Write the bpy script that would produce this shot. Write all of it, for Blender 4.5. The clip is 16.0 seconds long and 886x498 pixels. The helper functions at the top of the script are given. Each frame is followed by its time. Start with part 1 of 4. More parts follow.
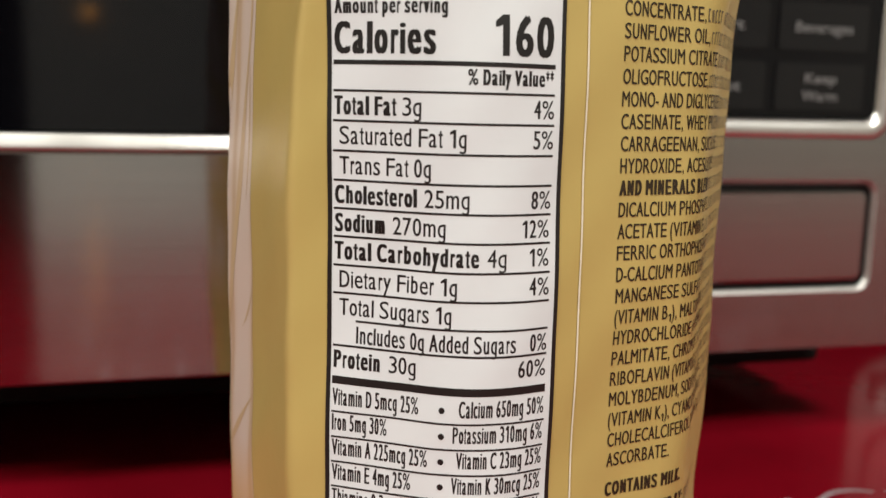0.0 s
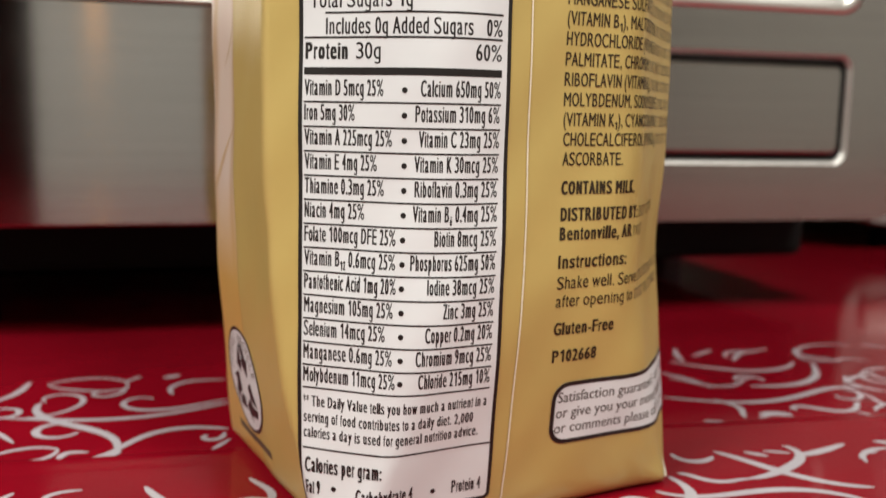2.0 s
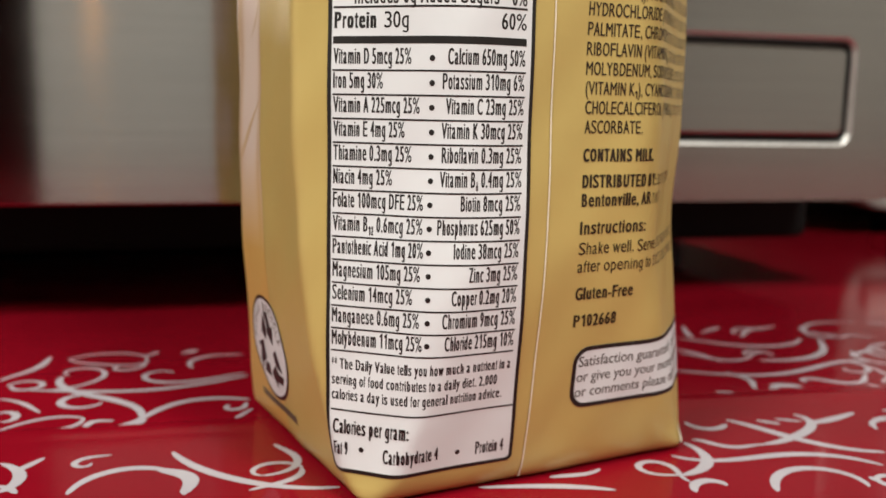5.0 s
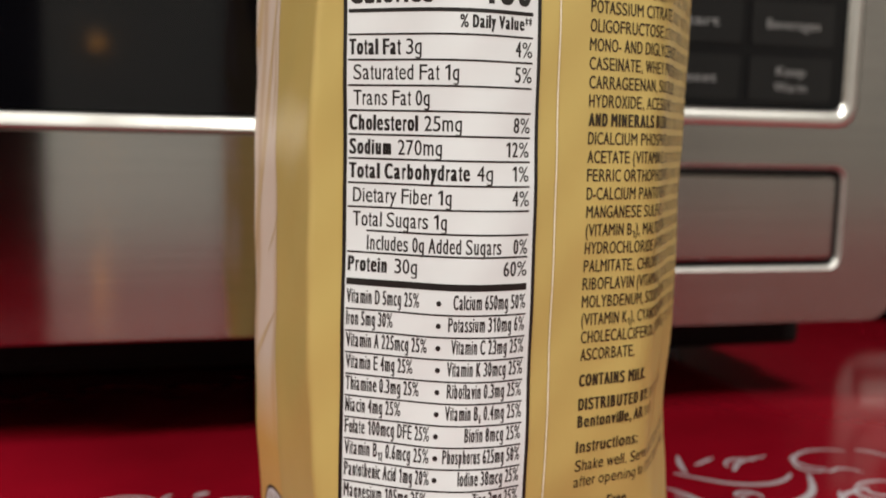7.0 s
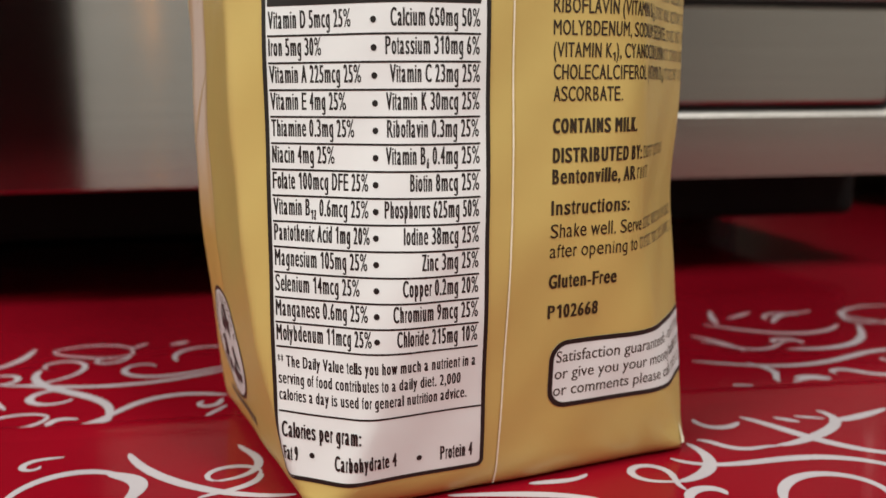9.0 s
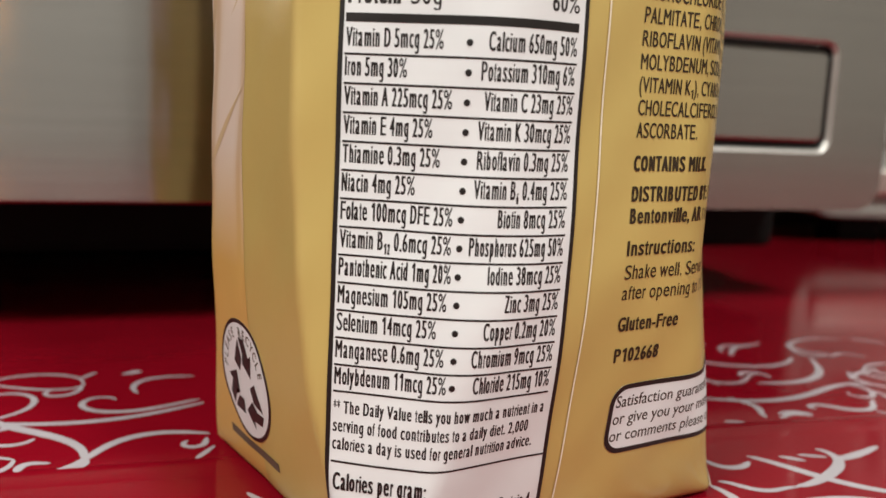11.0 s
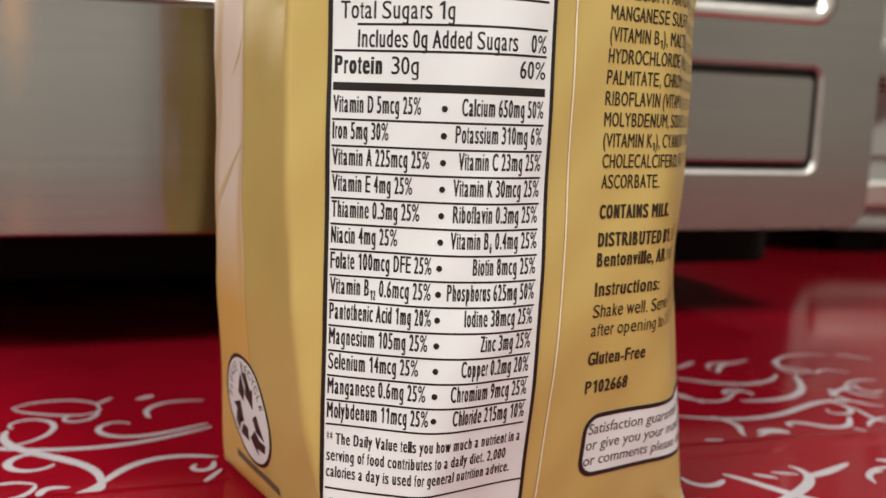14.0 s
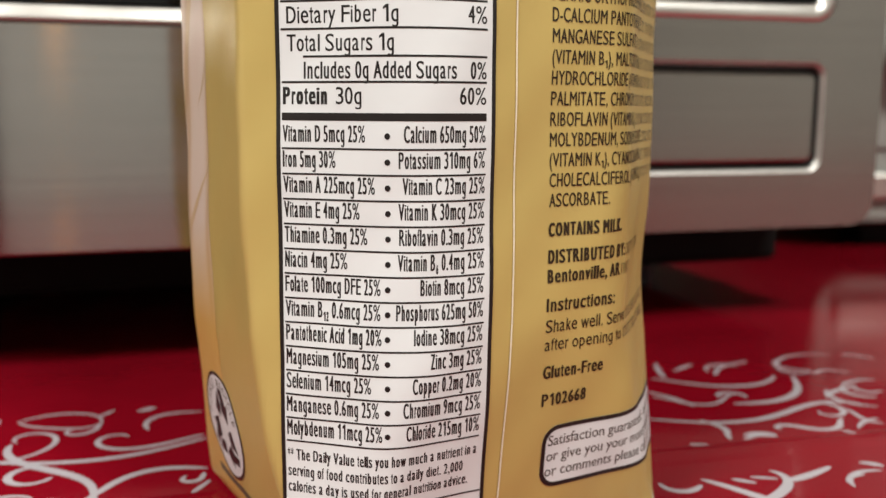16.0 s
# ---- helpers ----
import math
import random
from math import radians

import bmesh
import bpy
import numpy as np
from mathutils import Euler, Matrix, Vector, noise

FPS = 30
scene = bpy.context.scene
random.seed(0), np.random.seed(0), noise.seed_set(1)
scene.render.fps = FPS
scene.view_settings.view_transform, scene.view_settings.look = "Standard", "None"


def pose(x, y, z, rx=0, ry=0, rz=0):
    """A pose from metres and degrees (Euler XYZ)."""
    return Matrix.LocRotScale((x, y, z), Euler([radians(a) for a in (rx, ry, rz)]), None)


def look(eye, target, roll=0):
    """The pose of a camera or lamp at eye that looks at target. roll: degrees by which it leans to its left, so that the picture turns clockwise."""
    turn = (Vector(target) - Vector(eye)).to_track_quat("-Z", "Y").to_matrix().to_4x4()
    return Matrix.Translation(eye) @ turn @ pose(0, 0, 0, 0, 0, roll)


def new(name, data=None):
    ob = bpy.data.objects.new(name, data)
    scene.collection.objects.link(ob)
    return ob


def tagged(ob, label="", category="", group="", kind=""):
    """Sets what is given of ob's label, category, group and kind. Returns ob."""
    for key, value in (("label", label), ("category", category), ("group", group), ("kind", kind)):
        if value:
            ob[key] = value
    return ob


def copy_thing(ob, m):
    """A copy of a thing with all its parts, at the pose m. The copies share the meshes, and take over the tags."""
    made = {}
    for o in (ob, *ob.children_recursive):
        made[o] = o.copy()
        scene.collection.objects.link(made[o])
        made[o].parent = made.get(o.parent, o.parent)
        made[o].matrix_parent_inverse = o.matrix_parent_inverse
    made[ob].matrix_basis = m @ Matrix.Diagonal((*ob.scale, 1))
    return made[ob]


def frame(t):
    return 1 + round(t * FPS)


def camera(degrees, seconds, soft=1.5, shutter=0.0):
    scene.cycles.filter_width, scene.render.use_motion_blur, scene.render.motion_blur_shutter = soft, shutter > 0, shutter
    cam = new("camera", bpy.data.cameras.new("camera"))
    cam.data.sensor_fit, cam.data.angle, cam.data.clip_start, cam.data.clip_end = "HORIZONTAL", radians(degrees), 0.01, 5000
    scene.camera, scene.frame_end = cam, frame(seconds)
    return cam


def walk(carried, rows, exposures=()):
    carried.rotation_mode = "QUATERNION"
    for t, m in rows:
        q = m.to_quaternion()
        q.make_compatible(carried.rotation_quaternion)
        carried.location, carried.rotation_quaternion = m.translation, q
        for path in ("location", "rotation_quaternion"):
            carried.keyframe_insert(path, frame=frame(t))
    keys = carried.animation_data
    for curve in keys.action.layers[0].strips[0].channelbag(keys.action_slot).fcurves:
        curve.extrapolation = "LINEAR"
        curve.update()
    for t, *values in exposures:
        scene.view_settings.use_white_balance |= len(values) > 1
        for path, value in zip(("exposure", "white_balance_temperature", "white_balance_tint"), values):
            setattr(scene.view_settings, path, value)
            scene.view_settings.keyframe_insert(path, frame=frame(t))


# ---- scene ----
cam = camera(50.3, 16.0, soft=1.45, shutter=0.35)
cam.data.dof.use_dof = True
cam.data.dof.focus_distance = 0.127
cam.data.dof.aperture_fstop = 24.0
METRES, EYE, TILT, LEAN, TURN = 0.25, 0.10735, 0.0, 0.0, 0.0
ROWS = [
    (0.0, 0.0, 0.0, 0.0, 0.23, -8.9, -1.45),
    (0.5, -0.0044, -0.0138, -0.0182, 0.23, -9.35, -1.28),
    (0.8, 0.0034, -0.0055, -0.0806, 0.43, -8.40, -1.10),
    (1.0, 0.0103, -0.0081, -0.1215, 0.22, -8.84, -1.5),
    (1.5, 0.0306, -0.0587, -0.1397, 0.63, -7.66, -1.18),
    (2.0, 0.0279, -0.0619, -0.1703, 0.57, -8.07, -1.11),
    (2.5, 0.0317, -0.0655, -0.1828, 0.44, -8.39, -1.01),
    (3.0, 0.0314, -0.0693, -0.1884, 0.5, -8.5, -0.86),
    (5.5, 0.007, -0.0781, -0.1821, 0.24, -8.44, -1.22),
    (5.7, 0.0053, -0.0748, -0.1504, -0.06, -7.98, -1.07),
    (6.0, 0.001, -0.0864, -0.0805, 0.35, -7.63, -1.26),
    (6.5, 0.0075, -0.1073, -0.0435, 0.34, -6.82, -1.39),
    (7.0, 0.0055, -0.1006, -0.0548, 0.41, -6.9, -1.36),
    (7.5, 0.022, -0.0612, -0.0801, 1.29, -7.93, -1.01),
    (7.7, 0.0464, -0.0590, -0.1243, 2.03, -7.94, -0.51),
    (8.0, 0.1102, -0.04, -0.1582, 3.79, -9.12, 0.12),
    (8.3, 0.0909, -0.0296, -0.1856, 4.23, -9.10, 0.68),
    (8.5, 0.0889, -0.0279, -0.1945, 4.89, -9.69, 0.79),
    (9.0, 0.07, -0.0174, -0.1921, 3.98, -9.59, 0.26),
    (11.5, -0.0541, 0.0195, -0.183, -5.27, -8.22, -2.8),
    (12.0, -0.0411, 0.0042, -0.1521, -4.62, -7.96, -2.24),
    (12.5, -0.0441, -0.0129, -0.1458, -4.4, -7.96, -2.25),
    (13.0, -0.045, -0.0153, -0.1578, -4.24, -8.21, -2.21),
    (13.5, -0.0467, -0.0205, -0.1613, -4.12, -8.3, -2.13),
    (14.0, -0.0326, -0.0254, -0.158, -3.85, -8.33, -1.88),
    (14.5, -0.0064, -0.0171, -0.1653, -3.25, -8.63, -1.43),
    (15.0, 0.007, -0.0243, -0.1613, -2.36, -8.66, -0.82),
    (15.5, 0.0166, -0.0449, -0.1449, -1.61, -8.4, -0.23),
    (16.0, 0.0182, -0.0423, -0.1406, -1.45, -8.64, -0.23),
]
walk(cam, [(t, pose(0, 0, EYE, TILT, LEAN, TURN) @ pose(METRES * x, METRES * y, METRES * z, 90 + pitch, roll, yaw)) for t, x, y, z, yaw, pitch, roll in ROWS],
     exposures=[(0.0, -0.14, 6500, 10), (1.0, -0.10, 6500, 10), (2.0, -0.03, 6500, 10), (5.5, -0.03, 6500, 10), (6.5, -0.15, 6500, 10), (7.5, -0.10, 6500, 10), (8.5, -0.08, 6500, 10), (11.5, 0.0, 6500, 10), (16.0, 0.0, 6500, 10)])

# ---- light: two ceiling lamps in a closed kitchen ----
world = bpy.data.worlds.new("world")
world.use_nodes = True
scene.world = world
world.node_tree.nodes["Background"].inputs["Color"].default_value = (0.55, 0.65, 0.85, 1)
world.node_tree.nodes["Background"].inputs["Strength"].default_value = 0.3


def area(name, eye, target, size, watts, colour, size_y=None):
    data = bpy.data.lights.new(name, "AREA")
    data.shape, data.size, data.energy, data.color = "RECTANGLE", size, watts, colour
    data.size_y = size_y or size
    ob = new(name, data)
    ob.matrix_world = look(eye, target)
    return ob


WARM = (0.98, 0.98, 0.90)
LAMPS = ((-0.75, -0.80, 35.8), (0.75, -0.80, 33.4))
for lamp_x, lamp_y, watts in LAMPS:
    area("ceiling_lamp_light", (lamp_x, lamp_y, 1.36), (lamp_x, lamp_y, 0.0), 0.40, watts, WARM)


# ---- materials ----
def material(name, colour, rough=0.5, metal=0.0, vary=0.08, scale=40.0, bump=0.0, bump_scale=400.0, coat=0.0,
             stretch=(1, 1, 1), rough_vary=0.06, specular=0.5, stain=0.05):
    """A surface with fine grain and broad, faint stains in colour and gloss."""
    m = bpy.data.materials.new(name)
    m.use_nodes = True
    n, l = m.node_tree.nodes, m.node_tree.links
    b = n["Principled BSDF"]
    b.inputs["Metallic"].default_value = metal
    b.inputs["Coat Weight"].default_value = coat
    b.inputs["Coat Roughness"].default_value = 0.08
    b.inputs["Specular IOR Level"].default_value = specular
    at = n.new("ShaderNodeTexCoord")
    mp = n.new("ShaderNodeMapping")
    mp.inputs["Scale"].default_value = stretch
    l.new(at.outputs["Object"], mp.inputs["Vector"])
    fine, broad = n.new("ShaderNodeTexNoise"), n.new("ShaderNodeTexNoise")
    fine.inputs["Scale"].default_value, fine.inputs["Detail"].default_value = scale, 5
    broad.inputs["Scale"].default_value, broad.inputs["Detail"].default_value = scale / 9, 3
    for t in (fine, broad):
        l.new(mp.outputs["Vector"], t.inputs["Vector"])
    def shade(tex, amount, into, base=None):
        r = n.new("ShaderNodeMapRange")
        r.inputs["From Min"].default_value, r.inputs["From Max"].default_value = 0.3, 0.7
        r.inputs["To Min"].default_value, r.inputs["To Max"].default_value = 1 - amount, 1 + amount
        l.new(tex.outputs["Fac"], r.inputs["Value"])
        mul = n.new("ShaderNodeVectorMath")
        mul.operation = "MULTIPLY"
        if base is None:
            mul.inputs[0].default_value = colour
        else:
            l.new(base, mul.inputs[0])
        l.new(r.outputs["Result"], mul.inputs[1])
        return mul.outputs["Vector"]
    c = shade(broad, stain, None, shade(fine, vary, None))
    l.new(c, b.inputs["Base Color"])
    r = n.new("ShaderNodeMapRange")
    r.inputs["From Min"].default_value, r.inputs["From Max"].default_value = 0.3, 0.7
    r.inputs["To Min"].default_value, r.inputs["To Max"].default_value = max(rough - rough_vary, 0.02), rough + rough_vary
    l.new(broad.outputs["Fac"], r.inputs["Value"])
    l.new(r.outputs["Result"], b.inputs["Roughness"])
    if bump:
        g = n.new("ShaderNodeTexNoise")
        g.inputs["Scale"].default_value, g.inputs["Detail"].default_value = bump_scale, 3
        l.new(mp.outputs["Vector"], g.inputs["Vector"])
        k = n.new("ShaderNodeBump")
        k.inputs["Strength"].default_value, k.inputs["Distance"].default_value = 1.0, bump
        l.new(g.outputs["Fac"], k.inputs["Height"])
        l.new(k.outputs["Normal"], b.inputs["Normal"])
    return m


GOLD = material("gold_print", (0.575, 0.440, 0.145), 0.36, 0.15, 0.03, 60, 0.00006, 220, stain=0.04)
LABEL_WHITE = material("white_print", (0.75, 0.785, 0.80), 0.34, 0.0, 0.02, 80, 0.00005, 220, stain=0.02)
INK = material("black_ink", (0.012, 0.011, 0.010), 0.42, 0.0, 0.1, 300)
BROWN_INK = material("brown_black_ink", (0.030, 0.021, 0.010), 0.42, 0.0, 0.1, 300)
GREY_INK = material("worn_grey_ink", (0.10, 0.085, 0.06), 0.45, 0.0, 0.15, 500)
SEAM_WHITE = material("raw_paper_edge", (0.80, 0.74, 0.58), 0.6, 0.0, 0.08, 700)
RED = material("red_vinyl", (0.235, 0.0030, 0.0115), 0.11, 0.0, 0.05, 60, 0.00012, 30, stain=0.06, rough_vary=0.03, specular=0.23)
SCROLL_WHITE = material("white_vinyl_print", (0.49, 0.455, 0.50), 0.16, 0.0, 0.05, 120, 0.00012, 30)
STEEL = material("brushed_steel", (0.425, 0.415, 0.405), 0.12, 1.0, 0.05, 260, 0.000010, 500, stretch=(0.04, 1, 1), rough_vary=0.015, stain=0.03)
grain = STEEL.node_tree.nodes.new("ShaderNodeTangent")
grain.direction_type, grain.axis = "RADIAL", "Z"
STEEL.node_tree.links.new(grain.outputs["Tangent"], STEEL.node_tree.nodes["Principled BSDF"].inputs["Tangent"])
STEEL.node_tree.nodes["Principled BSDF"].inputs["Anisotropic"].default_value = 0.92
STEEL.node_tree.nodes["Principled BSDF"].inputs["Anisotropic Rotation"].default_value = 0.25
BRIGHT_STEEL = material("polished_steel", (0.76, 0.74, 0.71), 0.31, 1.0, 0.03, 200)
RIM_STEEL = material("satin_steel", (0.52, 0.50, 0.48), 0.48, 1.0, 0.04, 200)
GLASS_BLACK = material("black_glass", (0.002, 0.002, 0.003), 0.07, 0.0, 0.1, 60, rough_vary=0.02, specular=0.32)
KEY_BLACK = material("dark_key", (0.004, 0.004, 0.005), 0.12, 0.0, 0.1, 80)
KEY_TEXT = material("grey_key_print", (0.17, 0.17, 0.17), 0.5, 0.0, 0.05, 200)
DARK_PLASTIC = material("dark_plastic", (0.006, 0.005, 0.005), 0.75, 0.0, 0.15, 90, specular=0.2)
AMBER = bpy.data.materials.new("amber_bulb")
AMBER.use_nodes = True
AMBER.node_tree.nodes["Principled BSDF"].inputs["Base Color"].default_value = (0.8, 0.4, 0.1, 1)
AMBER.node_tree.nodes["Principled BSDF"].inputs["Emission Color"].default_value = (1.0, 0.42, 0.08, 1)
AMBER.node_tree.nodes["Principled BSDF"].inputs["Emission Strength"].default_value = 9.0
GROOVE = material("dark_groove", (0.006, 0.005, 0.005), 0.6, 0.0, 0.15, 90)
CREAM_WALL = material("cream_wall_paint", (0.52, 0.51, 0.49), 0.8, 0.0, 0.04, 20, 0.0004, 60)
# two darker wall tones that put dimmer reflections into the steel
DIM_REFLECTED_WALL = material("dim_reflected_wall", (0.37, 0.355, 0.335), 0.8, 0.0, 0.06, 3, 0.0004, 60, stain=0.1)
DIM_SIDE_WALL = material("dim_side_wall", (0.33, 0.31, 0.285), 0.8, 0.0, 0.06, 3, 0.0004, 60, stain=0.12)
# near black, for unseen surfaces that only show as dark reflections
DARK_REFLECTED = material("dark_reflected", (0.018, 0.014, 0.016), 0.7, 0.0, 0.15, 12)
ENAMEL = material("white_enamel", (0.78, 0.77, 0.72), 0.28, 0.0, 0.03, 40)
GREY_ENAMEL = material("pale_grey_enamel", (0.40, 0.41, 0.385), 0.34, 0.0, 0.04, 40)
CEILING = material("ceiling_paint", (0.74, 0.71, 0.66), 0.85, 0.0, 0.03, 15)
WOOD = material("counter_wood", (0.24, 0.13, 0.06), 0.5, 0.0, 0.2, 14, stretch=(0.2, 1, 1))
FLOOR = material("brown_floor", (0.20, 0.13, 0.08), 0.5, 0.0, 0.2, 8)


def cream_swirl():
    """Pale cream swirls printed over gold on the side of the carton."""
    m = material("cream_swirl_print", (0.62, 0.50, 0.40), 0.38, 0.1, 0.03, 60)
    n, l = m.node_tree.nodes, m.node_tree.links
    b = n["Principled BSDF"]
    uv = n.new("ShaderNodeUVMap")
    mp = n.new("ShaderNodeMapping")
    mp.inputs["Scale"].default_value = (75, 20, 1)
    mp.inputs["Rotation"].default_value = (0, 0, 0.35)
    l.new(uv.outputs["UV"], mp.inputs["Vector"])
    wave = n.new("ShaderNodeTexWave")
    wave.inputs["Scale"].default_value, wave.inputs["Distortion"].default_value = 0.34, 6.0
    wave.inputs["Detail"].default_value, wave.inputs["Detail Scale"].default_value = 2.5, 0.8
    l.new(mp.outputs["Vector"], wave.inputs["Vector"])
    sep = n.new("ShaderNodeSeparateXYZ")
    l.new(uv.outputs["UV"], sep.inputs["Vector"])
    low = n.new("ShaderNodeMapRange")
    low.inputs["From Min"].default_value, low.inputs["From Max"].default_value = 0.036, 0.054
    l.new(sep.outputs["Y"], low.inputs["Value"])
    ramp_ = n.new("ShaderNodeValToRGB")
    e = ramp_.color_ramp.elements
    e[0].position, e[0].color = 0.0, (0.58, 0.43, 0.28, 1)
    e[1].position, e[1].color = 0.42, (0.71, 0.60, 0.51, 1)
    mid = e.new(0.12)
    mid.color = (0.68, 0.56, 0.45, 1)
    l.new(wave.outputs["Fac"], ramp_.inputs["Fac"])
    mix = n.new("ShaderNodeMix")
    mix.data_type = "RGBA"
    mix.inputs["A"].default_value = (0.66, 0.425, 0.125, 1)
    l.new(low.outputs["Result"], mix.inputs["Factor"])
    l.new(ramp_.outputs["Color"], mix.inputs["B"])
    l.new(mix.outputs["Result"], b.inputs["Base Color"])
    return m


SWIRL = cream_swirl()
VEIN = material("gold_streak_print", (0.60, 0.45, 0.26), 0.38, 0.1, 0.06, 60)


# ---- mesh helpers ----
def empty(name, m=None):
    ob = new(name)
    ob.empty_display_size = 0.02
    if m is not None:
        ob.matrix_world = m
    return ob


def mesh_of(name, verts, faces, mat, smooth=False, uv=None):
    me = bpy.data.meshes.new(name)
    me.from_pydata(verts, [], faces)
    me.materials.append(mat)
    if uv:
        layer = me.uv_layers.new(name="UVMap")
        for loop in me.loops:
            layer.data[loop.index].uv = uv[loop.vertex_index]
    if smooth:
        me.polygons.foreach_set("use_smooth", [True] * len(me.polygons))
    me.update()
    return me


def part(name, me, parent, label=""):
    ob = new(name, me)
    ob.parent = parent
    return tagged(ob, label)


def box_bm(lo, hi, bevel=0.0, segments=2, bm=None):
    bm = bm or bmesh.new()
    made = bmesh.ops.create_cube(bm, size=1.0)
    for v in made["verts"]:
        v.co = Vector([(a + b) / 2 + c * (b - a) for a, b, c in zip(lo, hi, v.co)])
    if bevel:
        edges = list({e for v in made["verts"] for e in v.link_edges})
        bmesh.ops.bevel(bm, geom=edges, offset=bevel, segments=segments, profile=0.5, affect="EDGES", clamp_overlap=True)
    return bm


def bm_mesh(name, bm, mat, smooth=False):
    me = bpy.data.meshes.new(name)
    bm.to_mesh(me)
    bm.free()
    me.materials.append(mat)
    if smooth:
        me.polygons.foreach_set("use_smooth", [True] * len(me.polygons))
    return me


def box(name, lo, hi, mat, parent=None, bevel=0.0, label="", segments=2):
    me = bm_mesh(name, box_bm(lo, hi, bevel, segments), mat)
    return part(name, me, parent, label) if parent else new(name, me)


def rounded(u0, u1, z0, z1, r, corners=(1, 1, 1, 1), steps=6):
    """The outline of a rounded rectangle, anticlockwise from its lower left corner."""
    pts = []
    for (cx, cz, a), on in zip(((u0 + r, z0 + r, 180), (u1 - r, z0 + r, 270), (u1 - r, z1 - r, 0), (u0 + r, z1 - r, 90)), corners):
        if on:
            pts += [(cx + r * math.cos(radians(a + 90 * i / steps)), cz + r * math.sin(radians(a + 90 * i / steps))) for i in range(steps + 1)]
        else:
            pts.append((u0 if a in (180, 90) else u1, z0 if a in (180, 270) else z1))
    return pts


def slab(name, outline, y0, y1, mat, parent, bevel=0.0, label=""):
    """An outline in the x-z plane, drawn out from y0 (front) to y1."""
    bm = bmesh.new()
    face = bm.faces.new([bm.verts.new((u, y0, z)) for u, z in outline])
    front = list(face.edges)
    got = bmesh.ops.extrude_face_region(bm, geom=[face])
    for v in got["geom"]:
        if isinstance(v, bmesh.types.BMVert):
            v.co.y = y1
    bmesh.ops.recalc_face_normals(bm, faces=bm.faces)
    if bevel:
        edges = [e for e in bm.edges if all(abs(v.co.y - y0) < 1e-6 for v in e.verts)]
        bmesh.ops.bevel(bm, geom=edges, offset=bevel, segments=2, profile=0.5, affect="EDGES", clamp_overlap=True)
    return part(name, bm_mesh(name, bm, mat), parent, label)


def glyphs(text, bold=0.0):
    """The flat mesh of a line of built-in type: vertices, faces, and its width and capital height."""
    data = bpy.data.curves.new("type", "FONT")
    data.body, data.offset, data.resolution_u, data.fill_mode = text, bold, 3, "FRONT"
    ob = bpy.data.objects.new("type", data)
    scene.collection.objects.link(ob)
    bpy.context.view_layer.update()
    me = bpy.data.meshes.new_from_object(ob)
    verts = [(v.co.x, v.co.y) for v in me.vertices]
    faces = [tuple(p.vertices) for p in me.polygons]
    for i, ch in enumerate(text):
        if ch == "1":
            # the built-in figure one is a bare stem: give it its flag
            data.body = text[:i + 1]
            bpy.context.view_layer.update()
            stem = bpy.data.meshes.new_from_object(ob)
            x, top = max(v.co.x for v in stem.vertices) - 0.095, max(v.co.y for v in stem.vertices if v.co.x > max(w.co.x for w in stem.vertices) - 0.1)
            bpy.data.meshes.remove(stem)
            k = len(verts)
            verts += [(x, top), (x - 0.13, top - 0.11), (x - 0.13, top - 0.20), (x, top - 0.14)]
            faces.append((k, k + 1, k + 2, k + 3))
    bpy.data.objects.remove(ob)
    bpy.data.meshes.remove(me)
    bpy.data.curves.remove(data)
    return verts, faces


CAP = max(y for x, y in glyphs("H")[0])


# ---- the room ----
def room_box(name, lo, hi, mat, label, bevel=0.0):
    return tagged(box(name, lo, hi, mat, None, bevel), label, kind="structure")


room_box("floor", (-1.9, -2.1, -0.95), (1.9, 1.0, -0.90), FLOOR, "brown kitchen floor below the counter")
room_box("ceiling", (-1.9, -2.1, 1.50), (1.9, 1.0, 1.55), CEILING, "plain pale painted kitchen ceiling")
# unseen back wall, made dark so that the cloth mirrors no pale patch
room_box("wall_north", (-1.9, 0.90, -0.90), (1.9, 0.98, 1.50), DARK_REFLECTED, "unseen back wall, darkened for the cloth's reflections")
# unseen side wall, kept pale as a reflector for the carton's left face
room_box("wall_west", (-1.9, -2.1, -0.90), (-1.82, 0.90, 1.50), CEILING, "unseen pale side wall that bounces light onto the carton")
room_box("wall_south", (-1.82, -2.1, -0.90), (0.62, -2.02, 1.50), CREAM_WALL, "cream painted wall facing the counter")
# unseen stretch of wall, darker so that the steel mirrors less light
room_box("wall_south_dim", (0.62, -2.1, -0.90), (1.82, -2.0, 1.50), DIM_REFLECTED_WALL, "unseen wall facing the counter, toned down for steel reflections")
# added out of view: its reflection darkens the left end of the steel
room_box("reflection_block", (-0.50, -0.43, -0.90), (-0.036, -0.33, 0.46), DARK_REFLECTED, "unseen dark block reflected at the left of the steel")
# unseen side wall, its tone lowered to dim the steel's right end
room_box("wall_east", (1.82, -2.1, -0.90), (1.9, 0.90, 1.50), DIM_SIDE_WALL, "unseen side wall, toned down for steel reflections")

counter = empty("counter", pose(0, 0.28, -0.90))
tagged(counter, "wooden kitchen counter under the red cloth", "counter")
box("cabinet_base", (-1.0, -0.50, 0.0), (1.0, 0.58, 0.86), WOOD, counter, 0.004)
box("worktop", (-1.05, -0.54, 0.864), (1.05, 0.60, 0.896), WOOD, counter, 0.004)

lamp = empty("ceiling_lamp", pose(LAMPS[0][0], LAMPS[0][1], 1.50))
tagged(lamp, "square white ceiling lamp with thin frame", "ceiling lamp", "ceiling lamps")
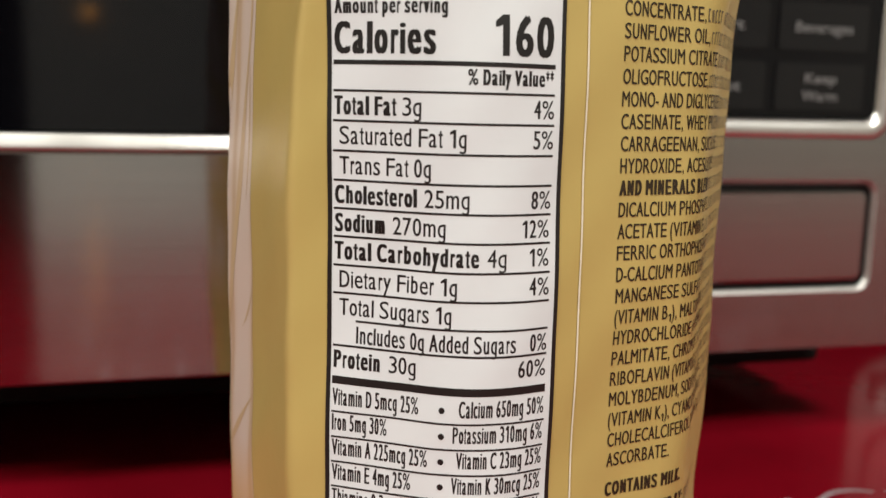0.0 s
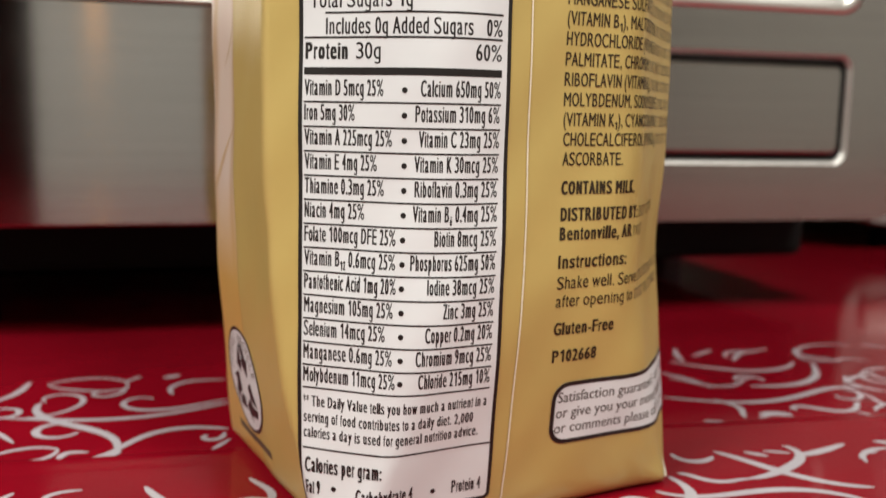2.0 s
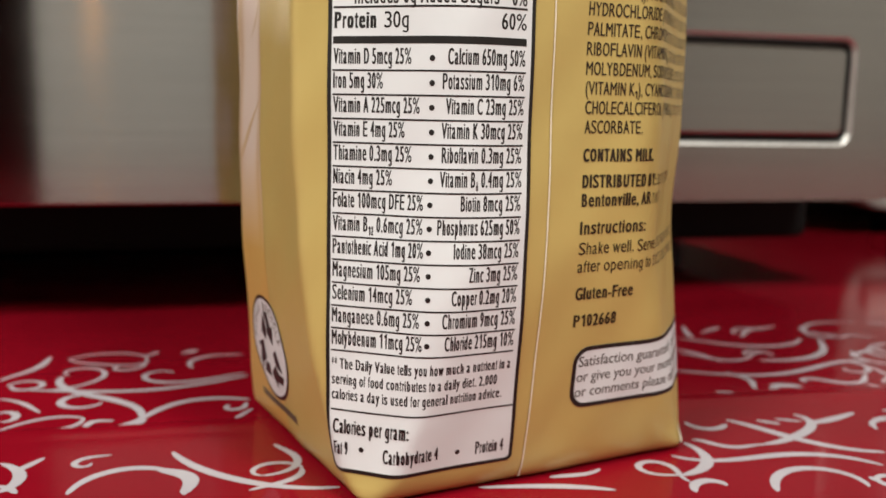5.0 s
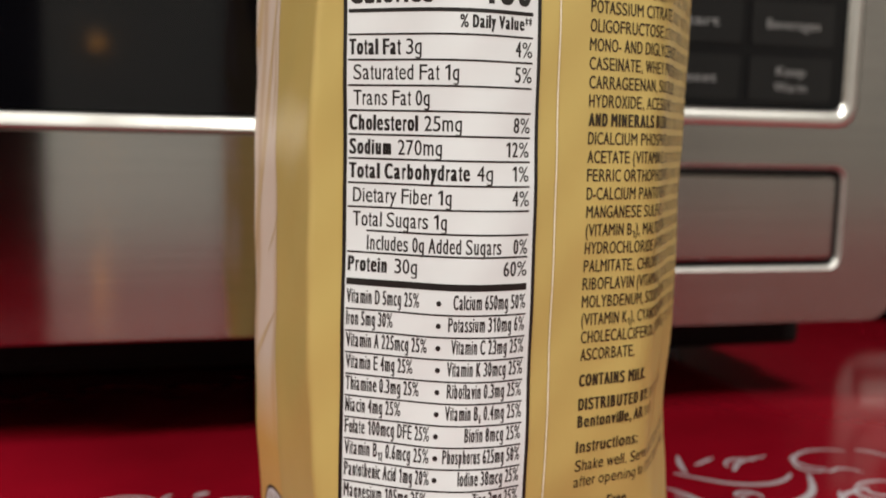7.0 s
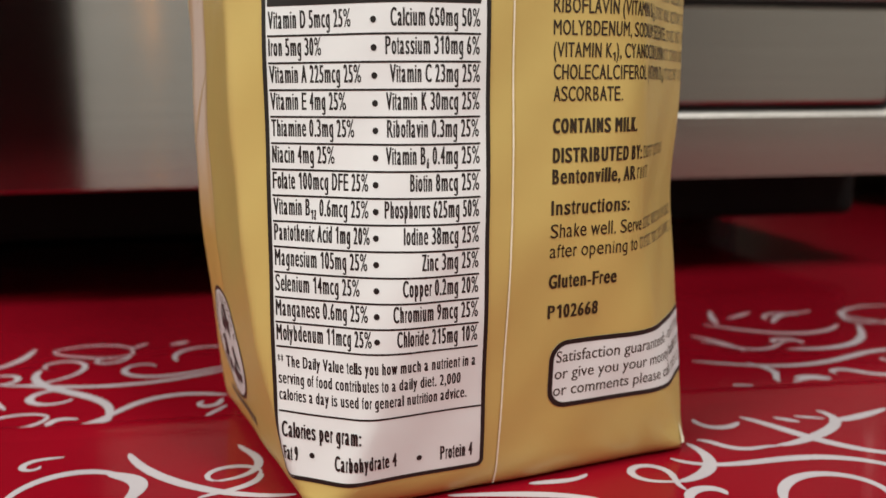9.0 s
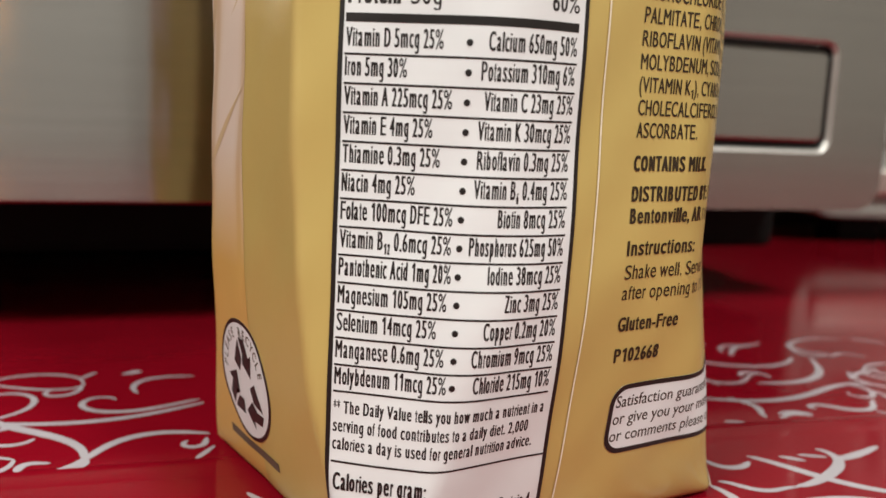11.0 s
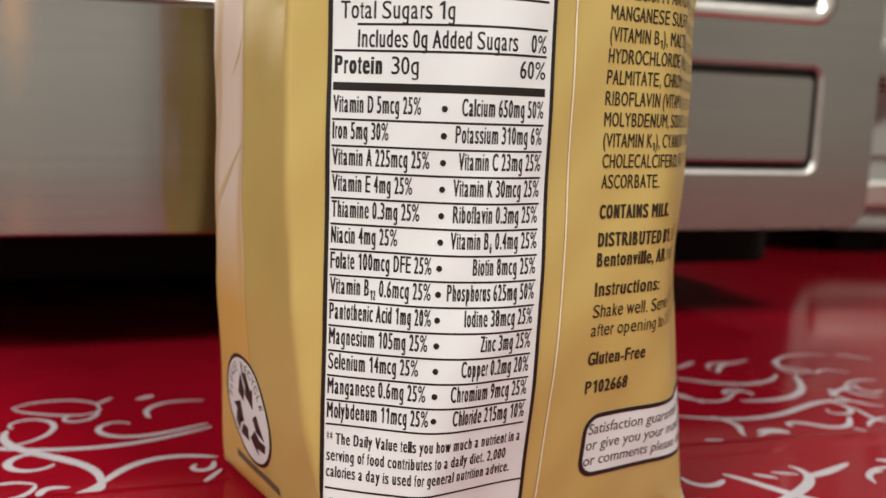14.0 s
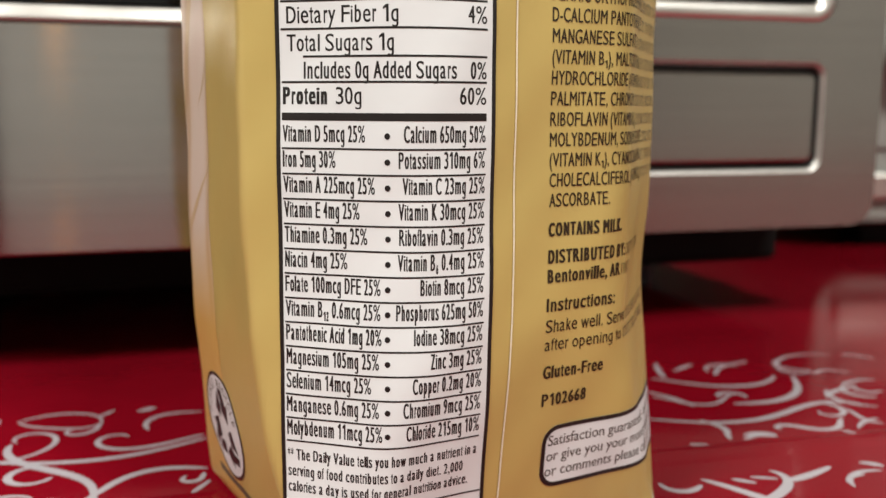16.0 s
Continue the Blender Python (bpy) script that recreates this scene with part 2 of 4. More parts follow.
for lo, hi in (((-0.24, -0.24, -0.06), (-0.21, 0.24, 0)), ((0.21, -0.24, -0.06), (0.24, 0.24, 0)),
               ((-0.21, -0.24, -0.06), (0.21, -0.21, 0)), ((-0.21, 0.21, -0.06), (0.21, 0.24, 0))):
    box("frame_bar", lo, hi, ENAMEL, lamp, 0.003)
copy_thing(lamp, pose(LAMPS[1][0], LAMPS[1][1], 1.50))

glow = empty("night_light", pose(0.305, -2.02, 0.302))
tagged(glow, "small amber night light glowing on the cream wall", "night light")
box("back_plate", (-0.022, 0.0, -0.035), (0.022, 0.010, 0.035), ENAMEL, glow, 0.003)
bulb_bm = bmesh.new()
bmesh.ops.create_uvsphere(bulb_bm, u_segments=20, v_segments=12, radius=0.013, matrix=Matrix.Translation((0, 0.020, 0)))
part("bulb", bm_mesh("bulb", bulb_bm, AMBER, True), glow, "glowing amber bulb")

# ---- the red cloth with its printed scrolls ----
BAND = radians(12.6)
cloth = empty("tablecloth", pose(0, 0.28, -0.004))
tagged(cloth, "glossy red vinyl tablecloth with white scroll print", "tablecloth")


def sheet(name, x0, x1, y0, y1, mat, parent):
    """The cloth's top, with faint waves, and its thickness."""
    nx, ny = 60, 44
    v, f = [], []
    for j in range(ny + 1):
        for i in range(nx + 1):
            v.append((x0 + (x1 - x0) * i / nx, y0 + (y1 - y0) * j / ny, 0.004))
    for j in range(ny):
        for i in range(nx):
            a = j * (nx + 1) + i
            f.append((a, a + 1, a + nx + 2, a + nx + 1))
    n = len(v)
    v += [(x0, y0, 0), (x1, y0, 0), (x1, y1, 0), (x0, y1, 0)]
    f.append((n + 3, n + 2, n + 1, n))
    c = (0, nx, ny * (nx + 1) + nx, ny * (nx + 1))
    for a, b in ((0, 1), (1, 2), (2, 3), (3, 0)):
        f.append((c[a], n + a, n + b, c[b]))
    return part(name, mesh_of(name, v, f, mat), parent)


sheet("cloth", -1.06, 1.06, -0.55, 0.27, RED, cloth)


def pleat():
    """A plain, barely raised stripe across the cloth."""
    v, f = [], []
    nx, prof = 80, ((-6.0, 0.0), (-5.2, 0.06), (-3.0, 0.11), (-0.8, 0.13), (1.0, 0.11), (1.9, 0.04), (2.2, 0.0))
    for i in range(nx + 1):
        along = -900 + 1800 * i / nx
        grow = 1 + along * 0.0007
        for off, up in prof:
            x = 10 + along * math.cos(BAND) - off * grow * math.sin(BAND)
            y = 167.5 + along * math.sin(BAND) + off * grow * math.cos(BAND)
            v.append((x / 1000, y / 1000 - 0.28, 0.004004 + up / 1000))
    n = len(prof)
    for i in range(nx):
        for k in range(n - 1):
            a = i * n + k
            f.append((a, a + n, a + n + 1, a + 1))
    keep = [q for q in f if all(-1.05 < v[w][0] < 1.05 and -0.54 < v[w][1] < 0.26 for w in q)]
    return part("pleat", mesh_of("pleat", v, keep, RED, True), cloth, "plain red pleat")


pleat()
far_v, far_f = [], []
laid = 0


def stroke(x, y, heading, length, a, b, c, width, lift, verts, faces):
    """A printed stroke, in millimetres: it bends by a, b and c along its way and swells in the middle."""
    n = max(16, int(length * 1.3))
    px, py, start = x / 1000, y / 1000 - 0.28, len(verts)
    ends = []
    bulb = 0.5 + 0.4 * math.sin(x * 12.9 + y * 7.7)
    for i in range(n + 1):
        t = i / n
        h = heading + a * t + b * t * t / 2 + c * t ** 3 / 3
        if i:
            m = t - 0.5 / n
            g = heading + a * m + b * m * m / 2 + c * m ** 3 / 3
            px += math.cos(g) * length / n / 1000
            py += math.sin(g) * length / n / 1000
        swell = math.sin(math.pi * min(1, max(0, t ** (0.6 + 0.8 * bulb))))
        w = 0.235 * width / 1000 * (0.55 + 0.55 * swell) * min(1.0, 0.55 + 12 * min(t, 1 - t))
        z = 0.00407 + lift + 0.000002 * t
        verts.append((px - math.sin(h) * w, py + math.cos(h) * w, z))
        verts.append((px + math.sin(h) * w, py - math.cos(h) * w, z))
        if i:
            k = start + 2 * i
            faces.append((k - 2, k - 1, k + 1, k))
        if i in (0, n):
            # a round end
            tip = []
            for q in range(1, 6):
                g = h + math.pi / 2 + (1 if i == 0 else -1) * math.pi * q / 6
                tip.append((px + math.cos(g) * w, py + math.sin(g) * w, z))
            ends.append((start + 2 * i, tip))
    for k, tip in ends:
        first = len(verts)
        verts.extend(tip)
        faces.append((k, *range(first, first + 5), k + 1))


def scroll(*shape):
    """One printed scroll near the carton, as a part of the cloth."""
    global laid
    laid += 1
    v, f = [], []
    stroke(*shape, 0.000004 * (laid % 9), v, f)
    part("printed_scroll", mesh_of("printed_scroll", v, f, SCROLL_WHITE), cloth)


scroll(-94.8, 181.0, 1.39, 20.6, -2.46, 14.29, -13.37, 3.6)
scroll(-86.7, 199.1, -0.93, 22.6, 4.59, -20.22, 25.26, 2.2)
scroll(-68.6, 199.9, 1.64, 23.9, 5.14, -10.59, 8.57, 2.2)
scroll(-68.1, 197.8, -1.34, 14.2, -1.22, -4.16, -3.68, 2.4)
scroll(-70.0, 203.0, 1.19, 5.4, -0.00, 0.00, 0.00, 2.2)
scroll(-42.0, 188.7, -2.42, 47.1, 0.28, -7.17, 7.90, 3.6)
scroll(-59.2, 189.8, 2.17, 35.4, 13.74, -25.75, 11.84, 3)
scroll(-84.8, 174.2, -0.08, 36.2, 4.67, -11.97, 21.76, 2.4)
scroll(-82.6, 184.9, -1.58, 39.5, 4.46, -8.96, 0.53, 4.6)
scroll(-56.0, 158.0, -1.81, 6.4, 4.55, -33.05, 35.37, 4.4)
scroll(-38.0, 171.3, 3.03, 31.4, -0.30, 16.72, -21.91, 3.8)
scroll(-67.3, 167.0, -1.65, 21.3, -5.91, 4.90, -4.88, 3.2)
scroll(-38.0, 168.9, -1.60, 9.8, 2.62, -25.47, 19.15, 2.6)
scroll(-38.0, 159.0, 1.25, 6.3, -0.00, 0.00, 0.00, 2.2)
scroll(-56.0, 194.1, 2.18, 20.2, -1.23, -9.34, 11.73, 2.6)
scroll(-62.0, 207.0, 0.79, 4.2, -0.00, 0.00, 0.00, 4)
scroll(-90.3, 177.1, -1.51, 20.8, 7.22, -1.87, -0.11, 2.6)
scroll(-89.0, 167.9, -0.05, 14.6, -1.75, 1.98, 0.15, 2.4)
scroll(-84.6, 158.8, 1.50, 10.0, -11.13, 35.42, -34.26, 3.2)
scroll(-80.0, 149.1, 1.15, 17.2, -0.42, -1.73, -1.39, 2.6)
scroll(-67.1, 156.9, -1.37, 14.0, -1.08, -9.34, 12.87, 2.6)
scroll(-65.0, 152.0, 1.51, 7.0, 3.02, -28.06, 29.57, 3.2)
scroll(-55.1, 138.0, -2.84, 11.8, -0.23, 7.31, 4.47, 2.4)
scroll(-56.0, 121.1, 1.63, 21.7, -1.17, -4.06, 2.68, 3.8)
scroll(-44.9, 132.0, -0.54, 13.8, 2.96, -22.39, 21.97, 5.5)
scroll(-71.9, 133.0, -0.44, 14.7, -0.91, -2.22, 1.02, 4.2)
scroll(-68.0, 130.0, 1.25, 6.3, -0.00, 0.00, 0.00, 3)
scroll(-69.0, 124.0, -0.56, 5.9, 3.07, -17.57, 16.93, 2.8)
scroll(67.2, 232.9, -0.46, 39.1, -0.98, 9.14, -5.93, 3.8)
scroll(85.0, 236.1, 1.04, 20.3, 1.97, -16.47, 18.28, 3)
scroll(75.0, 240.0, 0.79, 9.8, -0.00, 0.00, 0.00, 3)
scroll(104.7, 246.7, -0.94, 16.2, -7.44, 41.45, -35.37, 2.6)
scroll(106.0, 234.8, -1.82, 37.5, 0.61, -8.74, 7.27, 4.4)
scroll(63.1, 216.3, 0.13, 27.3, -9.39, 56.01, -55.91, 2.6)
scroll(58.2, 199.8, -0.21, 59.7, -1.05, 19.04, -27.04, 4)
scroll(70.0, 199.0, -1.04, 14.2, 3.17, -24.82, 27.11, 3.2)
scroll(76.0, 186.2, 0.14, 8.9, 6.14, -33.64, 31.47, 3.2)
scroll(86.6, 192.4, 2.53, 24.4, -20.80, 84.74, -69.94, 3.6)
scroll(104.0, 211.6, -0.42, 17.7, -4.65, 10.88, -16.92, 2.8)
scroll(107.1, 216.0, 0.91, 15.7, 0.57, -7.39, 8.87, 3.2)
scroll(112.0, 237.3, -0.07, 12.7, 7.97, -43.07, 39.96, 2.4)
scroll(63.0, 183.0, 0.00, 4.0, -0.00, 0.00, 0.00, 2)
scroll(51.1, 161.9, -1.45, 11.0, 1.49, 8.16, -9.48, 3.4)
scroll(50.0, 151.8, 0.01, 14.2, -7.21, 40.49, -39.70, 3)
scroll(63.0, 150.3, 0.23, 24.8, 3.00, -13.32, 17.92, 4.4)
scroll(60.0, 163.8, -0.62, 29.9, -1.63, 6.77, -3.53, 4.4)
scroll(66.0, 164.0, -0.46, 4.4, -0.00, 0.00, 0.00, 2.8)
scroll(70.0, 165.0, -0.20, 5.1, -0.00, 0.00, 0.00, 2.2)
scroll(76.0, 163.0, 0.22, 13.9, 1.33, -3.35, 2.49, 4.2)
scroll(48.0, 149.9, -1.02, 18.7, -0.81, -4.67, 4.56, 4.4)
scroll(43.9, 134.1, 3.17, 24.0, 2.23, -49.57, 55.43, 2.6)
scroll(44.2, 143.1, -0.72, 38.7, 5.85, -19.11, 10.92, 4)
scroll(50.0, 130.0, 1.62, 9.9, 5.93, -8.50, 4.51, 3.8)
scroll(57.9, 128.1, 1.48, 26.9, -1.46, -4.70, 1.83, 3.8)
scroll(93.0, 166.0, -2.62, 6.7, -3.38, 23.09, -24.17, 2.6)
scroll(76.0, 135.0, -1.11, 2.2, -0.00, -0.00, 0.00, 3.2)
scroll(-44.8, 140.0, -1.01, 35.8, 1.51, -2.53, 3.03, 3.8)
scroll(-27.8, 145.0, -1.00, 18.9, 2.58, -17.67, 13.34, 2.8)
scroll(-27.0, 130.2, 3.28, 14.2, -9.19, 20.35, -16.26, 2.4)
scroll(-21.2, 133.9, -1.14, 13.0, -3.40, 3.35, 1.56, 2.8)
scroll(21.0, 132.0, 0.30, 10.0, -0.54, 1.76, 1.25, 2.8)
scroll(9.1, 127.0, 0.13, 22.0, -0.04, -0.41, -0.48, 3.6)
scroll(108.9, 189.8, -3.52, 10.1, 6.12, -31.05, 26.92, 2.4)
scroll(107.9, 206.9, -1.33, 12.4, -0.90, 0.69, 5.73, 2.4)
scroll(116.8, 225.7, -0.37, 11.0, -10.61, 56.84, -52.59, 2.6)

scroll(76.7, 133.9, 1.30, 6.4, -2.50, 0.0, 0.0, 2.6)
scroll(76.7, 133.9, 4.63, 6.2, 2.06, 0.0, 0.0, 3.0)
scroll(88.4, 159.9, -4.67, 13.8, -1.78, 0.0, 0.0, 2.6)
scroll(95.1, 172.1, -0.05, 4.4, -0.84, 0.0, 0.0, 3.6)
scroll(104.7, 193.0, 1.17, 10.4, -0.92, 0.0, 0.0, 2.4)
scroll(115.2, 225.1, 1.09, 13.8, -1.24, 0.0, 0.0, 2.6)
scroll(115.2, 225.1, 3.97, 13.2, 2.49, 0.0, 0.0, 2.8)
scroll(109.8, 222.3, 4.16, 18.2, 2.01, 0.0, 0.0, 2.6)
scroll(105.9, 245.9, 1.33, 24.6, -1.65, 0.0, 0.0, 2.6)
scroll(106.8, 250.5, 4.15, 14.9, 2.22, 0.0, 0.0, 2.6)
scroll(128.7, 257.4, -0.02, 10.1, -1.22, 0.0, 0.0, 2.4)
scroll(62.0, 221.4, -0.58, 16.0, -0.66, 0.0, 0.0, 2.4)
scroll(71.8, 247.8, 4.50, 14.3, 0.28, 0.0, 0.0, 3.0)
scroll(84.3, 239.2, -4.49, 15.1, -2.51, 0.0, 0.0, 2.6)
scroll(80.0, 216.6, -4.68, 11.6, -3.41, 0.0, 0.0, 3.2)
scroll(76.9, 188.5, 0.82, 8.1, -1.52, 0.0, 0.0, 2.8)

rnd = random.Random(7)
for i in range(150):
    # further scrolls over the rest of the cloth, in rows on either side of the plain stripes
    along, off = rnd.uniform(-420, 420), rnd.uniform(-150, 230)
    row = (off + 150) % 140
    if row < 14:
        continue
    x0 = along * math.cos(BAND) - off * math.sin(BAND)
    y0 = 166 + along * math.sin(BAND) + off * math.cos(BAND)
    if off > 74 or (-112 < x0 < 128 and y0 > 95):
        continue
    turn = rnd.choice((-1, 1))
    stroke(x0, y0, rnd.uniform(0, 6.28), rnd.uniform(16, 58), turn * rnd.uniform(1, 4), turn * rnd.uniform(-8, 9), turn * rnd.uniform(-3, 7), rnd.uniform(2, 3.6),
           0.000004 * (i % 11), far_v, far_f)
print_ob = part("scroll_print", mesh_of("scroll_print", far_v, far_f, SCROLL_WHITE), cloth, "white printed scrolls")
tagged(print_ob, kind="stuff")

# ---- the microwave oven ----
MW_TURN = 15.2
BOT, TOP, LEFT, RIGHT = 0.0332, 0.300, -0.470, 0.0248
oven = empty("microwave_oven", pose(0.1335, 0.2955, 0, 0, 0, MW_TURN))
tagged(oven, "stainless steel microwave oven with black glass on the cloth", "microwave oven")
box("casing", (LEFT + 0.004, 0.016, BOT + 0.004), (RIGHT - 0.004, 0.36, TOP - 0.004), DARK_PLASTIC, oven, 0.004)
SPLIT = -0.112
# added block, set back to keep light off the cloth under the oven
box("base_blocker", (LEFT + 0.02, 0.045, 0.014), (RIGHT - 0.003, 0.35, BOT + 0.003), DARK_PLASTIC, oven, 0.003, "added dark block that shades the cloth under the oven")
# added behind it, so no wall is mirrored through the gap
box("rear_blocker", (LEFT + 0.02, 0.150, 0.003), (RIGHT - 0.004, 0.345, 0.014), DARK_PLASTIC, oven, 0.002, "added dark block that closes the gap at the back")
for x in (LEFT + 0.06, RIGHT - 0.06):
    for y in (0.12,):
        bm = bmesh.new()
        bmesh.ops.create_cone(bm, cap_ends=True, segments=20, radius1=0.012, radius2=0.014, depth=BOT + 0.006, matrix=Matrix.Translation((x, y, (BOT + 0.006) / 2)))
        part("foot", bm_mesh("foot", bm, DARK_PLASTIC), oven)

door = part("door", mesh_of("door", [(SPLIT - 0.002, 0.002, BOT), (LEFT, 0.002, BOT), (LEFT, 0.016, BOT), (SPLIT - 0.002, 0.016, BOT),
            (SPLIT - 0.002, 0.002, TOP), (LEFT, 0.002, TOP), (LEFT, 0.016, TOP), (SPLIT - 0.002, 0.016, TOP)],
            [(0, 3, 2, 1), (4, 5, 6, 7), (2, 3, 7, 6), (1, 2, 6, 5), (3, 0, 4, 7), (0, 1, 5, 4)], DARK_PLASTIC), oven)
slab("door_rail", rounded(LEFT, SPLIT - 0.002, BOT, 0.0929, 0.006, (1, 0, 0, 0)), 0.0, 0.0018, STEEL, door, 0.0008, "brushed steel lower rail")
slab("door_rail", rounded(LEFT, SPLIT - 0.002, 0.262, TOP, 0.006, (0, 0, 0, 1)), 0.0, 0.0018, STEEL, door, 0.0008, "brushed steel upper rail")


def ledge(name, u0, u1, z0, z1, y0, y1, parent, label):
    """A slanted polished lip that leads from the steel back to the glass."""
    n = 5
    v, f = [], []
    for i in range(n + 1):
        a = i / n
        z = z0 + (z1 - z0) * a
        y = y0 + (y1 - y0) * (0.75 * a + 0.25 * a * a)
        v += [(u0, y, z), (u1, y, z)]
    for i in range(n):
        f.append((2 * i, 2 * i + 1, 2 * i + 3, 2 * i + 2))
    v += [(u0, y1 + 0.002, z0), (u1, y1 + 0.002, z0)]
    k = 2 * n
    f += [(k, k + 1, k + 3, k + 2), (1, 0, k + 2, k + 3)]
    return part(name, mesh_of(name, v, f, BRIGHT_STEEL, True), parent, label)


ledge("door_lip", LEFT, SPLIT - 0.002, 0.0931, 0.0977, 0.0000, 0.0019, door, "polished steel lip")
slab("door_glass", [(LEFT + 0.002, 0.0978), (SPLIT - 0.004, 0.0978), (SPLIT - 0.004, 0.2615), (LEFT + 0.002, 0.2615)], 0.0012, 0.0019, GLASS_BLACK, door, 0.0, "black glass window")

panel = part("control_panel", bm_mesh("control_panel", box_bm((SPLIT, 0.003, BOT + 0.001), (RIGHT - 0.001, 0.016, TOP)), DARK_PLASTIC), oven)
PAN_Z = 0.1036
key_out = rounded(SPLIT + 0.010, 0.0010, PAN_Z, 0.290, 0.0042)
outer = rounded(SPLIT, RIGHT, BOT, TOP, 0.0090, (1, 1, 1, 1))
btn = rounded(SPLIT + 0.014, 0.0014, 0.0525, 0.0850, 0.0035)


def plate_with_holes(name, outer, holes, y0, y1, mat, parent, label):
    """A flat plate with holes cut right through it, with walls all round."""
    bm = bmesh.new()
    loops = []
    for pts in [outer] + holes:
        vs = [bm.verts.new((u, y0, z)) for u, z in pts]
        loops.append(vs)
        for i in range(len(vs)):
            bm.edges.new((vs[i], vs[(i + 1) % len(vs)]))
    bmesh.ops.triangle_fill(bm, edges=list(bm.edges), use_beauty=True, normal=(0, -1, 0))
    for vs in loops:
        back = [bm.verts.new((v.co.x, y1, v.co.z)) for v in vs]
        for i in range(len(vs)):
            j = (i + 1) % len(vs)
            bm.faces.new((vs[i], vs[j], back[j], back[i]))
    bmesh.ops.recalc_face_normals(bm, faces=bm.faces)
    return part(name, bm_mesh(name, bm, mat), parent, label)


rim = rounded(SPLIT + 0.0126, 0.0028, 0.0511, 0.0864, 0.0047)
plate_with_holes("panel_plate", outer, [key_out, rim], 0.0, 0.0030, STEEL, panel, "brushed steel plate")
lip_in = rounded(SPLIT + 0.0112, -0.0002, PAN_Z + 0.0014, 0.2888, 0.0034)
lip_out = rounded(SPLIT + 0.0060, 0.0050, PAN_Z - 0.0045, 0.2945, 0.0075)
n = len(lip_in)
lip_v = [(u, -0.00008, z) for u, z in lip_out] + [((2 * a[0] + b[0]) / 3, -0.00016, (2 * a[1] + b[1]) / 3) for a, b in zip(lip_out, key_out)] + [(u, -0.0001, z) for u, z in key_out] + [(u, 0.0028, z) for u, z in lip_in] + [(u, 0.0020, z) for u, z in lip_out]
lip_f = [(r * n + i, r * n + (i + 1) % n, (r + 1) * n + (i + 1) % n, (r + 1) * n + i) for r in range(3) for i in range(n)]
lip_f += [((i + 1) % n, i, 4 * n + i, 4 * n + (i + 1) % n) for i in range(n)]
part("panel_lip", mesh_of("panel_lip", lip_v, lip_f, BRIGHT_STEEL, True), panel, "polished steel lip round the keys")
slab("key_glass", rounded(SPLIT + 0.0112, -0.0002, PAN_Z + 0.0014, 0.2888, 0.0034), 0.0014, 0.0028, GLASS_BLACK, panel, 0.0, "black glass key field")
rim_v = [(u, -0.00004, z) for u, z in rim] + [((u + 2 * p) / 3, 0.0003, (z + 2 * q) / 3) for (u, z), (p, q) in zip(rim, btn)] + [(u, 0.0014, z) for u, z in btn]
rim_f = [(r * len(rim) + i, r * len(rim) + (i + 1) % len(rim), (r + 1) * len(rim) + (i + 1) % len(rim), (r + 1) * len(rim) + i) for r in range(2) for i in range(len(rim))]
part("button_rim", mesh_of("button_rim", rim_v, rim_f, RIM_STEEL, True), panel, "rounded steel rim of the button well")
groove_in = rounded(SPLIT + 0.0160, -0.0006, 0.0545, 0.0830, 0.0028)
slab("button_well", rounded(SPLIT + 0.0138, 0.0016, 0.0523, 0.0852, 0.0036), 0.0026, 0.0029, GROOVE, panel, 0.0, "dark groove")
slab("open_button", groove_in, 0.0002, 0.0024, STEEL, panel, 0.0010, "wide brushed steel door button")


def flat_text(name, text, u, z, cap, width, parent, mat, y, bold=0.0):
    v, f = glyphs(text, bold)
    x0, x1 = min(p[0] for p in v), max(p[0] for p in v)
    k, kz = width / (x1 - x0), cap / CAP
    return part(name, mesh_of(name, [(u + (a - (x0 + x1) / 2) * k, y, z + b * kz) for a, b in v], f, mat), parent)


def key(u0, u1, z0, z1, lines):
    k = slab("key", rounded(u0, u1, z0, z1, 0.0012, steps=3), 0.0009, 0.0013, KEY_BLACK, panel)
    for text, z, w in lines:
        flat_text("key_text", text, (u0 + u1) / 2, z, 0.0030, w, k, KEY_TEXT, 0.0007, 0.01)


for row in range(7):
    z0 = 0.1075 + 0.0178 * row
    key(-0.0715, -0.0400, z0, z0 + 0.0140, [("Reset", z0 + 0.0052, 0.0150)] if row == 0 else [("Start", z0 + 0.0052, 0.0150)] if row == 1 else [])
    key(-0.0365, -0.0055, z0, z0 + 0.0140, [("Keep", z0 + 0.0080, 0.0110), ("Warm", z0 + 0.0028, 0.0125)] if row == 0 else [("Beverages", z0 + 0.0052, 0.0200)] if row == 1 else [])

# ---- the white appliance beside the microwave ----
stove = empty("toaster_oven", pose(0.352, 0.470, 0, 0, 0, 4))
tagged(stove, "pale grey enamelled countertop oven with round dark knob", "countertop oven")
slab("body", rounded(-0.145, 0.20, 0.0135, 0.235, 0.020), 0.0, 0.26, GREY_ENAMEL, stove, 0.004)
slab("front_plate", rounded(-0.135, 0.19, 0.052, 0.226, 0.016), -0.003, 0.0, GREY_ENAMEL, stove, 0.001)
box("base_trim", (-0.135, -0.006, 0.026), (0.19, 0.0, 0.040), BRIGHT_STEEL, stove, 0.002, "bright metal trim")
for x in (-0.10, 0.16):
    for y in (0.03, 0.22):
        box("foot", (x - 0.012, y - 0.012, 0), (x + 0.012, y + 0.012, 0.016), DARK_PLASTIC, stove, 0.002)
